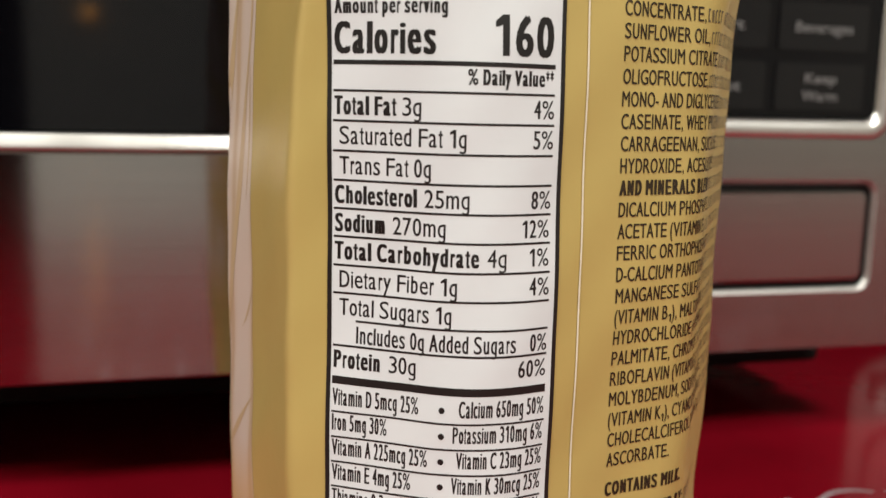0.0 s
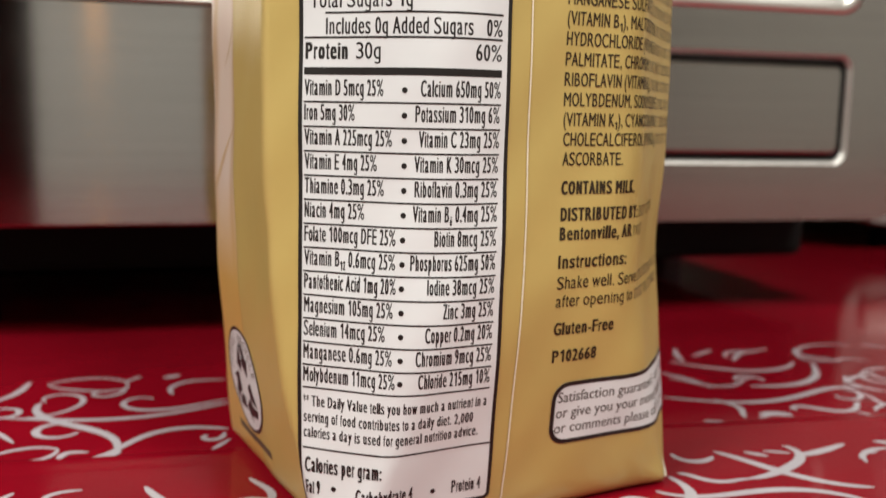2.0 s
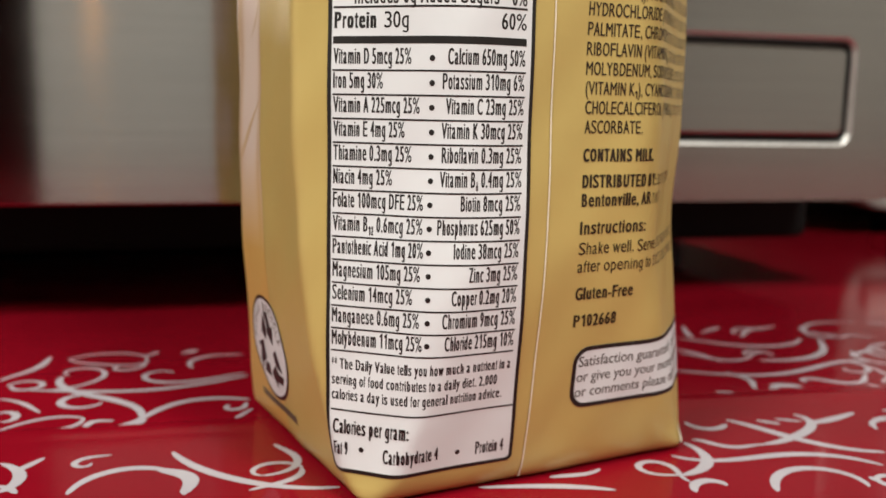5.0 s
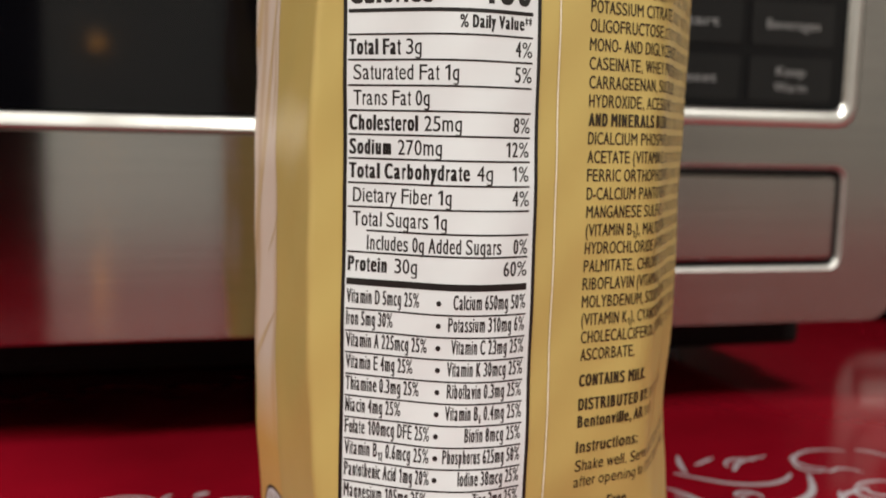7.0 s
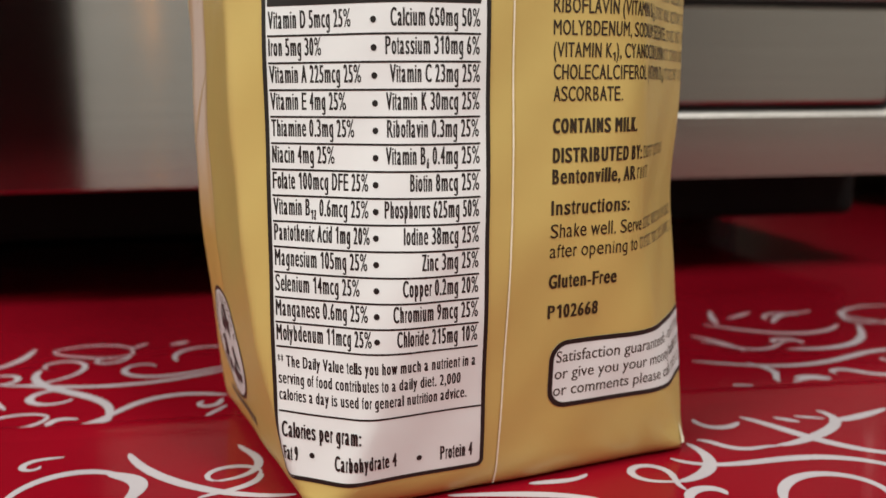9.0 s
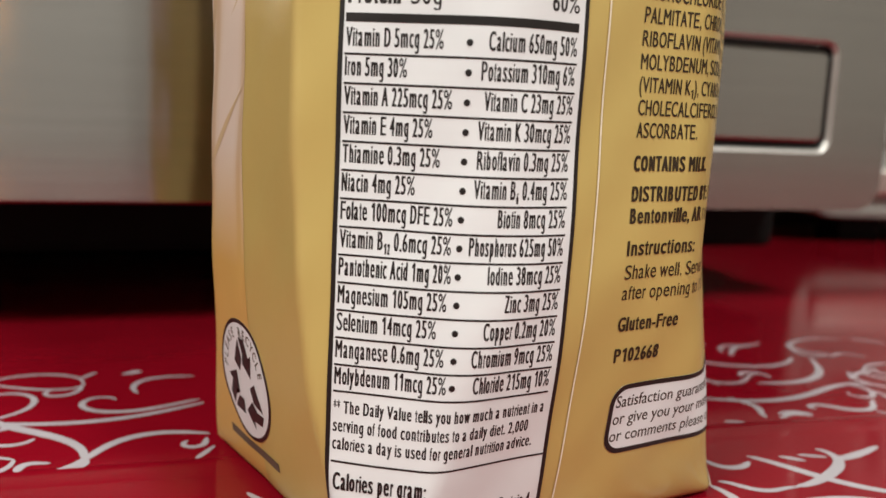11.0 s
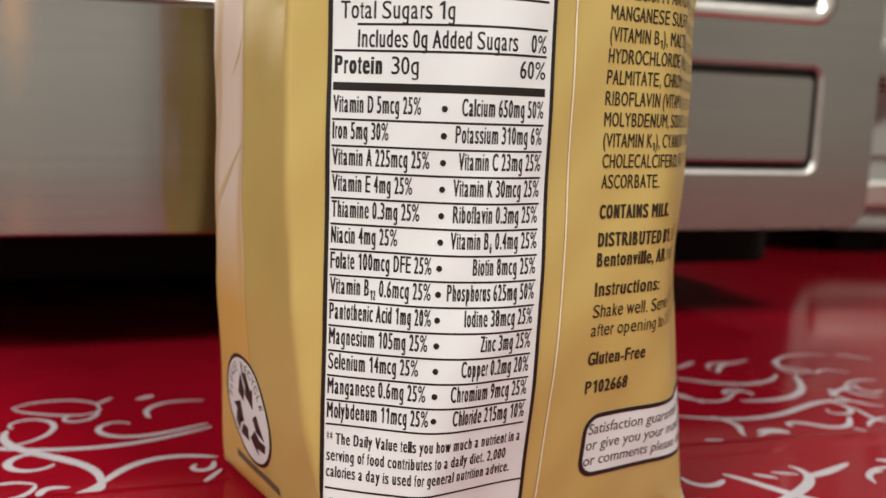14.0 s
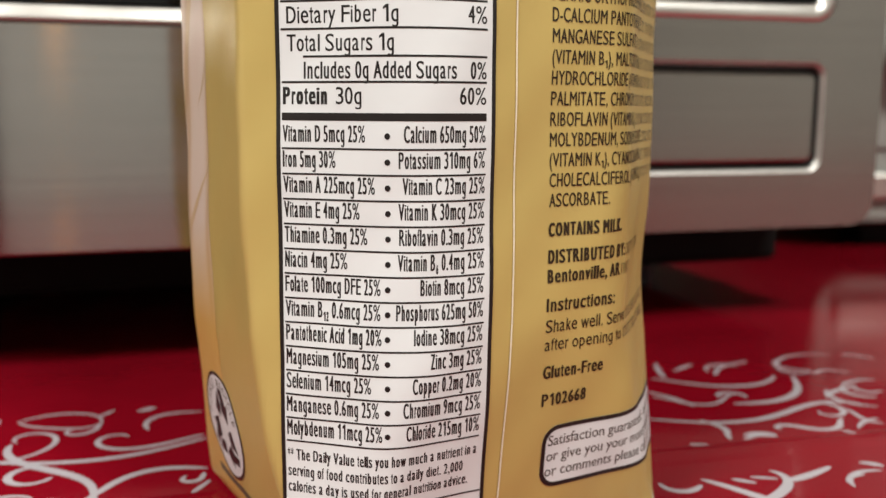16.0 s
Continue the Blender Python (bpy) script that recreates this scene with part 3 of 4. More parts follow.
for x in (-0.105, -0.03):
    bm = bmesh.new()
    turn_ = Matrix.Translation((x, -0.012, 0.098)) @ Matrix.Rotation(radians(90), 4, "X")
    bmesh.ops.create_cone(bm, cap_ends=True, segments=28, radius1=0.013, radius2=0.0115, depth=0.019, matrix=turn_)
    knob = part("knob", bm_mesh("knob", bm, BRIGHT_STEEL, False), stove, "round metal knob")
    box("knob_cap", (x - 0.0025, -0.024, 0.088), (x + 0.0025, -0.0212, 0.108), DARK_PLASTIC, knob, 0.0006)

# ---- the drink carton ----
W, D, H = 0.0640, 0.0575, 0.150
HC = 0.0134                          # half width of the slanted corner panels
YAW = math.radians(27.5)
CX, CY = 0.0056, 0.1540
LEAN_X, LEAN_Y = 0.0003, 0.0045     # the base sits a little further back
SEAM = -0.0039

def ramp(z):
    """How far the slanted corner panels have opened at height z."""
    a = min(z, H - z) / 0.032
    if a < 1.0:
        a = max(a, 0.0)
        a += 0.05 + (0.17 - 0.22 * a) * min(1.0, max(z, 0.0) / 0.004)
    return a - 0.16 * a ** 4 if a < 1.0 else 0.84 + 0.16 * (1 - math.exp(-(a - 1) * 2.25)) 

def ring(z):
    h = HC * ramp(z)
    b = 0.4142 * h
    w, d = W / 2, D / 2
    fold = 0.0026 * ramp(z) ** 2      # the sheet turns a little before the corner
    waist = 0.0011 * math.exp(-((z - 0.042) / 0.013) ** 2)      # and is pressed in above the base
    return h, [(-(w - h), -(d + b)), (w - h - fold - waist, -(d + b)), (w + b - waist, -(d - h)), (w + b - waist, d - h),
               (w - h, d + b), (-(w - h), d + b), (-(w + b), d - h), (-(w + b), -(d - h))]

def place(s, z, out=0.0):
    """A point of the sheet: s along it from the seam, z up, out from it. The folds are rounded."""
    h, p = ring(z)
    lens = [math.hypot(p[(i + 1) % 8][0] - p[i][0], p[(i + 1) % 8][1] - p[i][1]) for i in range(8)]
    total = sum(lens)
    s0 = (s + SEAM + (W / 2 - h)) % total
    i = 0
    while s0 > lens[i] and i < 7:
        s0 -= lens[i]; i += 1
    def tang(j):
        j %= 8
        a, b = p[j], p[(j + 1) % 8]
        l = max(lens[j], 1e-9)
        if lens[j] < 1e-6:
            return tang(j + 1)
        return ((b[0] - a[0]) / l, (b[1] - a[1]) / l)
    t = tang(i)
    x, y = p[i][0] + t[0] * s0, p[i][1] + t[1] * s0
    nx, ny = t[1], -t[0]
    open_ = min(1.0, max(0.0, (z - 0.012) / 0.03))
    for j, along in ((i, s0), (i + 1, s0 - lens[i])):
        k = j % 8
        r = (0.0008 if k == 7 else 0.0018) + (0.0062 if k == 0 else 0.0) * open_ + (0.0028 if k == 1 else 0.0)
        r = min(r, 0.48 * max(lens[k], 1e-4) , 0.48 * max(lens[(k - 1) % 8], 1e-4)) if h > 0.0005 else 0.0012
        if abs(along) < r:
            a, b = tang(k - 1), tang(k)
            u = (along + r) / (2 * r)
            c = p[k]
            x = (1 - u) ** 2 * (c[0] - a[0] * r) + 2 * u * (1 - u) * c[0] + u * u * (c[0] + b[0] * r)
            y = (1 - u) ** 2 * (c[1] - a[1] * r) + 2 * u * (1 - u) * c[1] + u * u * (c[1] + b[1] * r)
            tx, ty = a[0] * (1 - u) + b[0] * u, a[1] * (1 - u) + b[1] * u
            l = math.hypot(tx, ty)
            nx, ny = ty / l, -tx / l
    out += 0.00013 * (math.sin(s * 210 + z * 55) + math.sin(z * 160 - s * 75 + 1.3) + 0.6 * math.sin(s * 420 - z * 330))
    x, y = x + nx * out, y + ny * out
    q = max(0.0, 1 - z / 0.040) ** 1.5
    cs, sn = math.cos(YAW), math.sin(YAW)
    return (CX + LEAN_X * q + cs * x - sn * y, CY + LEAN_Y * q + sn * x + cs * y, z)


carton = empty("drink_carton", pose(CX, CY, 0))
tagged(carton, "gold drink carton with slanted corners and nutrition table, on the cloth", "drink carton")


def local(s, z, out=0.0):
    s += 0.0004 * max(0.0, 1 - z / 0.040)
    x, y, z = place(s, z, out)
    return (x - CX, y - CY, z)


def wrapped(name, s0, s1, z0, z1, out, mat, parent, label="", ds=0.0008, dz=0.0012, keep=None):
    """A patch of print that follows the carton's sheet; keep(s, z) tells what stays of it."""
    ns, nz = max(1, round((s1 - s0) / ds)), max(1, round((z1 - z0) / dz))
    v, uv, f = [], [], []
    for j in range(nz + 1):
        for i in range(ns + 1):
            s, z = s0 + (s1 - s0) * i / ns, z0 + (z1 - z0) * j / nz
            v.append(local(s, z, out))
            uv.append((s, z))
    for j in range(nz):
        for i in range(ns):
            a = j * (ns + 1) + i
            if keep is None or keep(s0 + (s1 - s0) * (i + 0.5) / ns, z0 + (z1 - z0) * (j + 0.5) / nz):
                f.append((a, a + 1, a + ns + 2, a + ns + 1))
    return part(name, mesh_of(name, v, f, mat, True, uv), parent, label)


def polygon(name, pts, out, mat, parent, label=""):
    """A filled outline on the sheet, cut finely enough to follow the folds."""
    bm = bmesh.new()
    vs = [bm.verts.new((s, z, 0)) for s, z in pts]
    bm.faces.new(vs)
    bmesh.ops.triangulate(bm, faces=bm.faces[:])
    lo, hi = min(p[0] for p in pts), max(p[0] for p in pts)
    s = math.ceil(lo / 0.0008) * 0.0008
    while s < hi:
        bmesh.ops.bisect_plane(bm, geom=bm.verts[:] + bm.edges[:] + bm.faces[:], plane_co=(s, 0, 0), plane_no=(1, 0, 0))
        s += 0.0008
    lo, hi = min(p[1] for p in pts), max(p[1] for p in pts)
    z = math.ceil(lo / 0.001) * 0.001
    while z < hi:
        bmesh.ops.bisect_plane(bm, geom=bm.verts[:] + bm.edges[:] + bm.faces[:], plane_co=(0, z, 0), plane_no=(0, 1, 0))
        z += 0.001
    for v in bm.verts:
        v.co = local(v.co.x, v.co.y, out)
    return part(name, bm_mesh(name, bm, mat, True), parent, label)


def body_mesh():
    """The folded sheet, all round, with its rounded bottom edge, base and flat top."""
    ns, zs = 300, [0.0006, 0.0016, 0.003] + [0.003 + 0.147 * i / 98 for i in range(1, 98)] + [0.1485, 0.1496]
    v, f = [], []
    for z in zs:
        inset = -0.0011 * max(0.0, 1 - z / 0.0022) ** 2 - 0.0011 * max(0.0, 1 - (H - z) / 0.0022) ** 2
        for i in range(ns):
            h, p = ring(z)
            loop = 2 * (W + D)
            x, y, z = place(-0.075 + loop * i / ns, z, inset)
            v.append((x - CX, y - CY, z))
    for j in range(len(zs) - 1):
        for i in range(ns):
            k = (i + 1) % ns
            f.append((j * ns + i, j * ns + k, (j + 1) * ns + k, (j + 1) * ns + i))
    f.append(tuple(range(ns - 1, -1, -1)))
    f.append(tuple((len(zs) - 1) * ns + i for i in range(ns)))
    me = mesh_of("body", v, f, GOLD, True)
    for p in me.polygons[-2:]:
        p.use_smooth = False
    return me


part("body", body_mesh(), carton, "gold printed cardboard sheet")
MM = 0.001


def cut(v, f):
    """Cut a flat mesh, in millimetres of the sheet, along the same grid as the printed fields, so that it bends with them."""
    bm = bmesh.new()
    vs = [bm.verts.new((p, q, 0)) for p, q in v]
    for q in f:
        try:
            bm.faces.new([vs[i] for i in q])
        except ValueError:
            pass
    for axis, step in ((0, 0.8), (1, 1.0)):
        lo, hi = min(w.co[axis] for w in bm.verts), max(w.co[axis] for w in bm.verts)
        at = math.ceil(lo / step) * step
        while at < hi:
            co, no = [0, 0, 0], [0, 0, 0]
            co[axis], no[axis] = at, 1
            bmesh.ops.bisect_plane(bm, geom=bm.verts[:] + bm.edges[:] + bm.faces[:], plane_co=co, plane_no=no, dist=1e-6)
            at += step
    bm.verts.index_update()
    out = [(w.co.x, w.co.y) for w in bm.verts], [tuple(w.index for w in q.verts) for q in bm.faces]
    bm.free()
    return out


ADVANCE = {" ": 278, "%": 889, "(": 333, ")": 333, "*": 389, ",": 278, "-": 333, ".": 278, "/": 278, ":": 278}
ADVANCE.update({c: 556 for c in "0123456789abdeghnopqu"})
ADVANCE.update({c: 500 for c in "ckJsvxyz"})
ADVANCE.update({c: 278 for c in "ftI"})
ADVANCE.update({c: 222 for c in "ijl"})
ADVANCE.update({c: 667 for c in "ABEKPSVXY"})
ADVANCE.update({c: 722 for c in "CDHNRUw"})
ADVANCE.update({c: 778 for c in "GOQ"})
ADVANCE.update({c: 611 for c in "FTZ"})
ADVANCE.update({"L": 556, "M": 833, "m": 833, "W": 944, "r": 333})
STEMS = "bhiklmnpruBDEFHIKLMNPRU"
SLOPES = "AVWXYTvwxyft"
cache = {}


def letter(ch):
    """One built-in glyph drawn towards a narrow grotesque: tall small letters, a plain looped g and a flagged one."""
    if ch not in cache:
        v, f = glyphs("q" if ch == "g" else ch)
        if ch == "g":
            v = [(p, q if q > -0.1 else -0.13) for p, q in v]
            right = max(p for p, q in v)
            hook = [(right - 0.045, -0.12, 0.045), (right - 0.075, -0.175, 0.045), (right - 0.16, -0.205, 0.036), (right - 0.25, -0.2, 0.036), (right - 0.345, -0.165, 0.036)]
            k = len(v)
            for i, (p, q, w) in enumerate(hook):
                slope = ((1, 0), (0.85, -0.5), (0.3, -0.95), (-0.1, -1), (-0.35, -0.94))[i]
                v += [(p - slope[0] * w, q - slope[1] * w), (p + slope[0] * w, q + slope[1] * w)]
                if i:
                    f = f + [(k + 2 * i - 2, k + 2 * i - 1, k + 2 * i + 1, k + 2 * i)]
        if ch == "t":
            # stem, bar and foot
            v = [(0.10, 0.06), (0.19, 0.085), (0.19, 0.63), (0.10, 0.60), (0.0, 0.43), (0.30, 0.43), (0.30, 0.505), (0.0, 0.505),
                 (0.15, -0.005), (0.29, 0.0), (0.29, 0.072), (0.21, 0.070)]
            f = [(0, 1, 2, 3), (4, 5, 6, 7), (0, 8, 11, 1), (8, 9, 10, 11)]
        elif ch.islower():
            v = [(p, 0.85 * q if q < 0 else q * 0.505 / 0.449 if q < 0.449 else 0.505 + (q - 0.449) * 0.177 / 0.233) for p, q in v]
        cache[ch] = v, f
    return cache[ch]


def advance(ch, weight=0.12):
    """The room that a letter takes; heavy type sets its narrow letters wider."""
    if ch in "\u2081\u2082\u2083\u2086":
        return 333
    more = 0 if weight < 0.16 else 56 if ch in "ijlfrtbdghnopquIJ-" else 40 if ch in "aces" else 0
    return ADVANCE[ch] + more


def set_type(text, cap, unit, weight):
    """Lays a line letter by letter on a narrow grotesque's spacing. unit: millimetres for a thousandth of its em."""
    pts, faces, pen = [], [], 0.0
    stem, k = weight * cap, cap / CAP
    for ch in text:
        wide = advance(ch, weight)
        if ch != " ":
            v, f = letter(ch)
            x0, x1 = min(p for p, q in v), max(p for p, q in v)
            left = 75 if ch in STEMS else 15 if ch in SLOPES else 100 if ch == "1" else 40
            right = 75 if ch in "HIMNUhilmnudgqabpB" else 15 if ch in SLOPES + "rKkRLF" else 110 if ch == "1" else 40
            ink = max((wide - left - right) * unit, stem)
            if ch in "ilI.,:":
                ink, left = stem * (1.15 if ch in ".,:" else 1.0), (wide - stem / unit) / 2
            # the strikes widen a letter, so its own drawing is narrower by as much
            more = max(0.0, stem - 0.092 * ink / max(x1 - x0, 0.2)) * (0.3 if ch == "*" else 0.0 if ch in "ilI.,:" else 0.5 if ch in "%tfr" else 1.0)
            more = min(more, 0.45 * ink)
            kx = (ink - more) / (x1 - x0)
            flat = cut([(pen + left * unit + more / 2 + (p - x0) * kx, q * k) for p, q in v], f)
            rise = max(0.0, 0.75 * stem - 0.078 * k) / 2 if weight > 0.16 else 0.0
            strikes = [(-more / 2, rise), (more / 2, -rise)]
            if more > 0.8 * 0.092 * kx or rise:
                strikes += [(0.0, 0.0), (more / 2, rise), (-more / 2, -rise)] if rise else [(0.0, 0.0)]
            for n, (dx, dy) in enumerate(strikes if more > 0.004 or rise else [(0.0, 0.0)]):
                at = len(pts)
                pts += [(p + dx, q + dy * (1 - 2 * q / cap if rise else 0), n) for p, q in flat[0]]
                faces += [tuple(at + i for i in q) for q in flat[1]]
        pen += wide * unit
    return pts, faces


def type_line(text, s, z, cap, parent, right=None, unit=None, bold=0.012, mat=None, name="text_line"):
    """A printed line in millimetres: from s, either to the place 'right' or at a given spacing."""
    weight = 0.114 if bold < 0.02 else 0.132 if bold < 0.028 else 0.15 if bold < 0.03 else 0.212
    if unit is None:
        unit = (right - s) / (sum(advance(c, weight) for c in text) - 100)
    v, faces = set_type(text, cap, unit, weight)
    lift = 0.00014 if z < 14 and s < -20 else 0.000085
    first = min(p[0] for p in v)
    pts = [local((s + p - first) * MM, (z + q) * MM, lift + 0.000002 * n) for p, q, n in v]
    return part(name, mesh_of(name, pts, faces, mat or INK), parent)


def round_type(text, s, z, cap, squeeze, parent, mat):
    """A printed line in the built-in type's own round letters."""
    v, f = glyphs(text)
    x0, k = min(p[0] for p in v), cap / CAP
    v, f = cut([(s + (p - x0) * k * squeeze, z + q * k) for p, q in v], f)
    pts, faces = [], []
    for n, side in enumerate((-0.02, 0.02)):
        at = len(pts)
        pts += [local((p + side) * MM, q * MM, 0.000085 + 0.000002 * n) for p, q in v]
        faces += [tuple(at + i for i in q) for q in f]
    return part("text_line", mesh_of("text_line", pts, faces, mat), parent)


def rule(s0, s1, z, thick, parent, mat=None, name="rule", out=0.00010, tilt=0.0):
    n = max(2, int((s1 - s0) / 0.7))
    v = []
    for i in range(n + 1):
        s = s0 + (s1 - s0) * i / n
        zz = z + tilt * (s - s0)
        v += [local(s * MM, (zz - thick / 2) * MM, out), local(s * MM, (zz + thick / 2) * MM, out)]
    return part(name, mesh_of(name, v, [(2 * i, 2 * i + 2, 2 * i + 3, 2 * i + 1) for i in range(n)], mat or INK), parent)


def dot(s, z, r, parent, mat=None, name="bullet"):
    pts = [local((s + r * math.cos(a)) * MM, (z + r * math.sin(a)) * MM, 0.00011) for a in [i * math.pi / 8 for i in range(16)]]
    return part(name, mesh_of(name, pts, [tuple(range(16))], mat or INK), parent)


def outline_strip(name, outer, inner, out, mat, parent, label=""):
    """A printed frame between two outlines of as many points, finely divided."""
    v, f, n = [], [], len(outer)
    for i in range(n):
        (a, b), (c, d) = outer[i], inner[i]
        (e, g), (p, q) = outer[(i + 1) % n], inner[(i + 1) % n]
        m = max(1, math.ceil(math.hypot(e - a, g - b) / 0.6))
        for k in range(m):
            t = k / m
            v += [local((a + (e - a) * t) * MM, (b + (g - b) * t) * MM, out), local((c + (p - c) * t) * MM, (d + (q - d) * t) * MM, out)]
    k = len(v) // 2
    f = [(2 * i, 2 * ((i + 1) % k), 2 * ((i + 1) % k) + 1, 2 * i + 1) for i in range(k)]
    return part(name, mesh_of(name, v, f, mat), parent, label)


# the seam, a thin raw paper edge with the overlapping sheet beside it
seam_v = []
for i in range(121):
    z = 0.0010 + 0.1478 * i / 120
    s = 0.0001 - 0.0013 * max(0.0, 1 - z / 0.042)
    seam_v += [local(s - 0.00013, z, 0.00014), local(s + 0.00013, z, 0.00014)]
part("seam", mesh_of("seam", seam_v, [(2 * i, 2 * i + 1, 2 * i + 3, 2 * i + 2) for i in range(120)], SEAM_WHITE, True), carton, "pale raw paper edge of the seam")

# a small pale spot at the base corner
polygon("pale_corner", [(0.0340, 0.0016), (0.0352, 0.0013), (0.0362, 0.0017), (0.0366, 0.0032), (0.0359, 0.0046), (0.0350, 0.0030)], 0.00010, SEAM_WHITE, carton, "small pale spot at the base corner")

# nutrition table
PL, PR, PB, PT = -35.6, -3.3, 4.9, 136.0
table = polygon("nutrition_table", [(a * MM, b * MM) for a, b in rounded(PL, PR, PB, PT, 1.1)], 0.00006, LABEL_WHITE, carton, "white nutrition table with black outline")
outline_strip("table_outline", rounded(PL, PR, PB, PT, 1.1), rounded(PL + 0.62, PR - 0.62, PB + 0.62, PT - 0.6, 0.7), 0.00010, INK, table, "black printed outline")
TL, TR = -34.75, -4.75
rule(TL, TR, 120.9, 0.9, table)
type_line("Amount per serving", TL + 0.2, 117.85, 1.75, table, -19.7, bold=0.034)
type_line("Calories", TL + 0.1, 113.05, 3.7, table, -21.2, bold=0.031)
type_line("160", -13.4, 113.1, 4.7, table, -4.85, bold=0.036)
rule(TL, TR, 111.9, 0.55, table)
type_line("% Daily Value**", -17.0, 109.45, 1.8, table, -5.0, bold=0.034)


def row(z, bold, bold_to, plain, plain_from, plain_to, percent, percent_from=-7.5, rule_from=None):
    """A line of the table, with the rule above it."""
    rule(rule_from or TL, TR, z + 2.95, 0.28, table)
    if bold:
        type_line(bold, TL + 0.15, z, 2.25, table, bold_to - 0.35, bold=0.031)
    if plain:
        type_line(plain, plain_from, z, 2.25, table, plain_to, bold=0.026)
    if percent:
        type_line(percent, percent_from, z, 2.25, table, -4.85, bold=0.029)


row(105.45, "Total Fat", -26.0, "3g", -25.4, -22.9, "4%", -7.75)
row(101.70, "", 0, "Saturated Fat 1g", -33.9, -17.0, "5%", -7.75)
row(97.90, "", 0, "Trans Fat 0g", -33.9, -21.6, "")
row(94.15, "Cholesterol", -23.1, "25mg", -22.4, -16.4, "8%", -7.75)
row(90.50, "Sodium", -27.3, "270mg", -26.6, -19.5, "12%", -8.95)
row(86.85, "Total Carbohydrate", -14.7, "4g", -13.8, -11.1, "1%", -7.75)
row(83.10, "", 0, "Dietary Fiber 1g", -33.9, -17.7, "4%", -7.75)
row(79.40, "", 0, "Total Sugars 1g", -33.9, -18.5, "")
row(75.75, "", 0, "Includes 0g Added Sugars", -31.5, -9.5, "0%", -7.4, -31.6)
row(72.35, "Protein", -27.6, "30g", -26.8, -23.1, "60%", -9.0)
rule(TL, TR, 70.65, 1.05, table)


def vitamins(i, left, left_to, right_from, right):
    z = 67.25 - 3.49 * i
    type_line(left, TL + 0.1, z, 2.24, table, left_to, bold=0.018)
    type_line(right, right_from, z, 2.24, table, -4.9, bold=0.018)
    dot(-19.45, z + 0.85, 0.42, table)
    rule(TL, TR, z - 0.92, 0.26, table)


vitamins(0, "Vitamin D 5mcg 25%", -22.7, -17.1, "Calcium 650mg 50%")
vitamins(1, "Iron 5mg 30%", -27.0, -17.85, "Potassium 310mg 6%")
vitamins(2, "Vitamin A 225mcg 25%", -21.35, -17.3, "Vitamin C 23mg 25%")
vitamins(3, "Vitamin E 4mg 25%", -23.6, -17.9, "Vitamin K 30mcg 25%")
vitamins(4, "Thiamine 0.3mg 25%", -22.55, -17.8, "Riboflavin 0.3mg 25%")
vitamins(5, "Niacin 4mg 25%", -25.4, -18.0, "Vitamin B\u2086 0.4mg 25%")
vitamins(6, "Folate 100mcg DFE 25%", -20.5, -14.6, "Biotin 8mcg 25%")
vitamins(7, "Vitamin B\u2081\u2082 0.6mcg 25%", -20.55, -18.2, "Phosphorus 625mg 50%")
vitamins(8, "Pantothenic Acid 1mg 20%", -20.3, -15.5, "Iodine 38mcg 25%")
vitamins(9, "Magnesium 105mg 25%", -20.7, -13.0, "Zinc 3mg 25%")
vitamins(10, "Selenium 14mcg 25%", -21.9, -15.7, "Copper 0.2mg 20%")
vitamins(11, "Manganese 0.6mg 25%", -20.7, -17.1, "Chromium 9mcg 25%")
vitamins(12, "Molybdenum 11mcg 25%", -20.2, -16.6, "Chloride 215mg 10%")
type_line("** The Daily Value tells you how much a nutrient in a", TL + 0.1, 21.55, 1.65, table, -5.0, bold=0.029)
type_line("serving of food contributes to a daily diet. 2,000", TL + 0.1, 19.05, 1.65, table, -7.2, bold=0.029)
type_line("calories a day is used for general nutrition advice.", TL + 0.1, 16.65, 1.65, table, -6.2, bold=0.029)
rule(TL, TR + 0.8, 15.0, 0.28, table)
type_line("Calories per gram:", TL + 0.4, 11.25, 2.3, table, -22.0, bold=0.02)
type_line("Fat 9", TL + 0.5, 7.8, 2.1, table, -31.8, bold=0.02)
dot(-29.6, 8.9, 0.42, table)
type_line("Carbohydrate 4", -26.0, 7.2, 2.2, table, -16.8, bold=0.02)
dot(-13.3, 7.9, 0.42, table)
type_line("Protein 4", -10.1, 7.0, 2.2, table, -5.1, bold=0.02)

# ingredients: read as far as the fold, bars beyond
def bars(s0, s1, z, cap, parent, mat=GREY_INK, seed=0):
    """Type too small and slanted to be read, as short bars."""
    r = random.Random(round(z * 10) + seed)
    s = s0
    v, f = [], []
    while s < s1:
        step = r.uniform(2.2, 6.5)
        e = min(s + step, s1)
        n = max(1, int((e - s) / 0.7))
        for i in range(n):
            a, wide, top = s + (e - s) * i / n, 0.42, cap * r.choice((0.92, 0.96, 1.0))
            strokes = [(a, a + 0.15, 0.0, top)]
            strokes += r.choice(([(a + wide - 0.13, a + wide, 0.0, top)], [(a + 0.15, a + wide, top - 0.26, top)], [(a + 0.15, a + wide, 0.0, 0.26), (a + 0.15, a + wide, top - 0.26, top)]))
            for s_a, s_b, z_a, z_b in strokes:
                k = len(v)
                v += [local(p * MM, (z + q) * MM, 0.00010) for p, q in ((s_a, z_a), (s_b, z_a), (s_b, z_b), (s_a, z_b))]
                f.append((k, k + 1, k + 2, k + 3))
        s = e + 0.7
    return part("unread_line", mesh_of("unread_line", v, f, mat), parent)


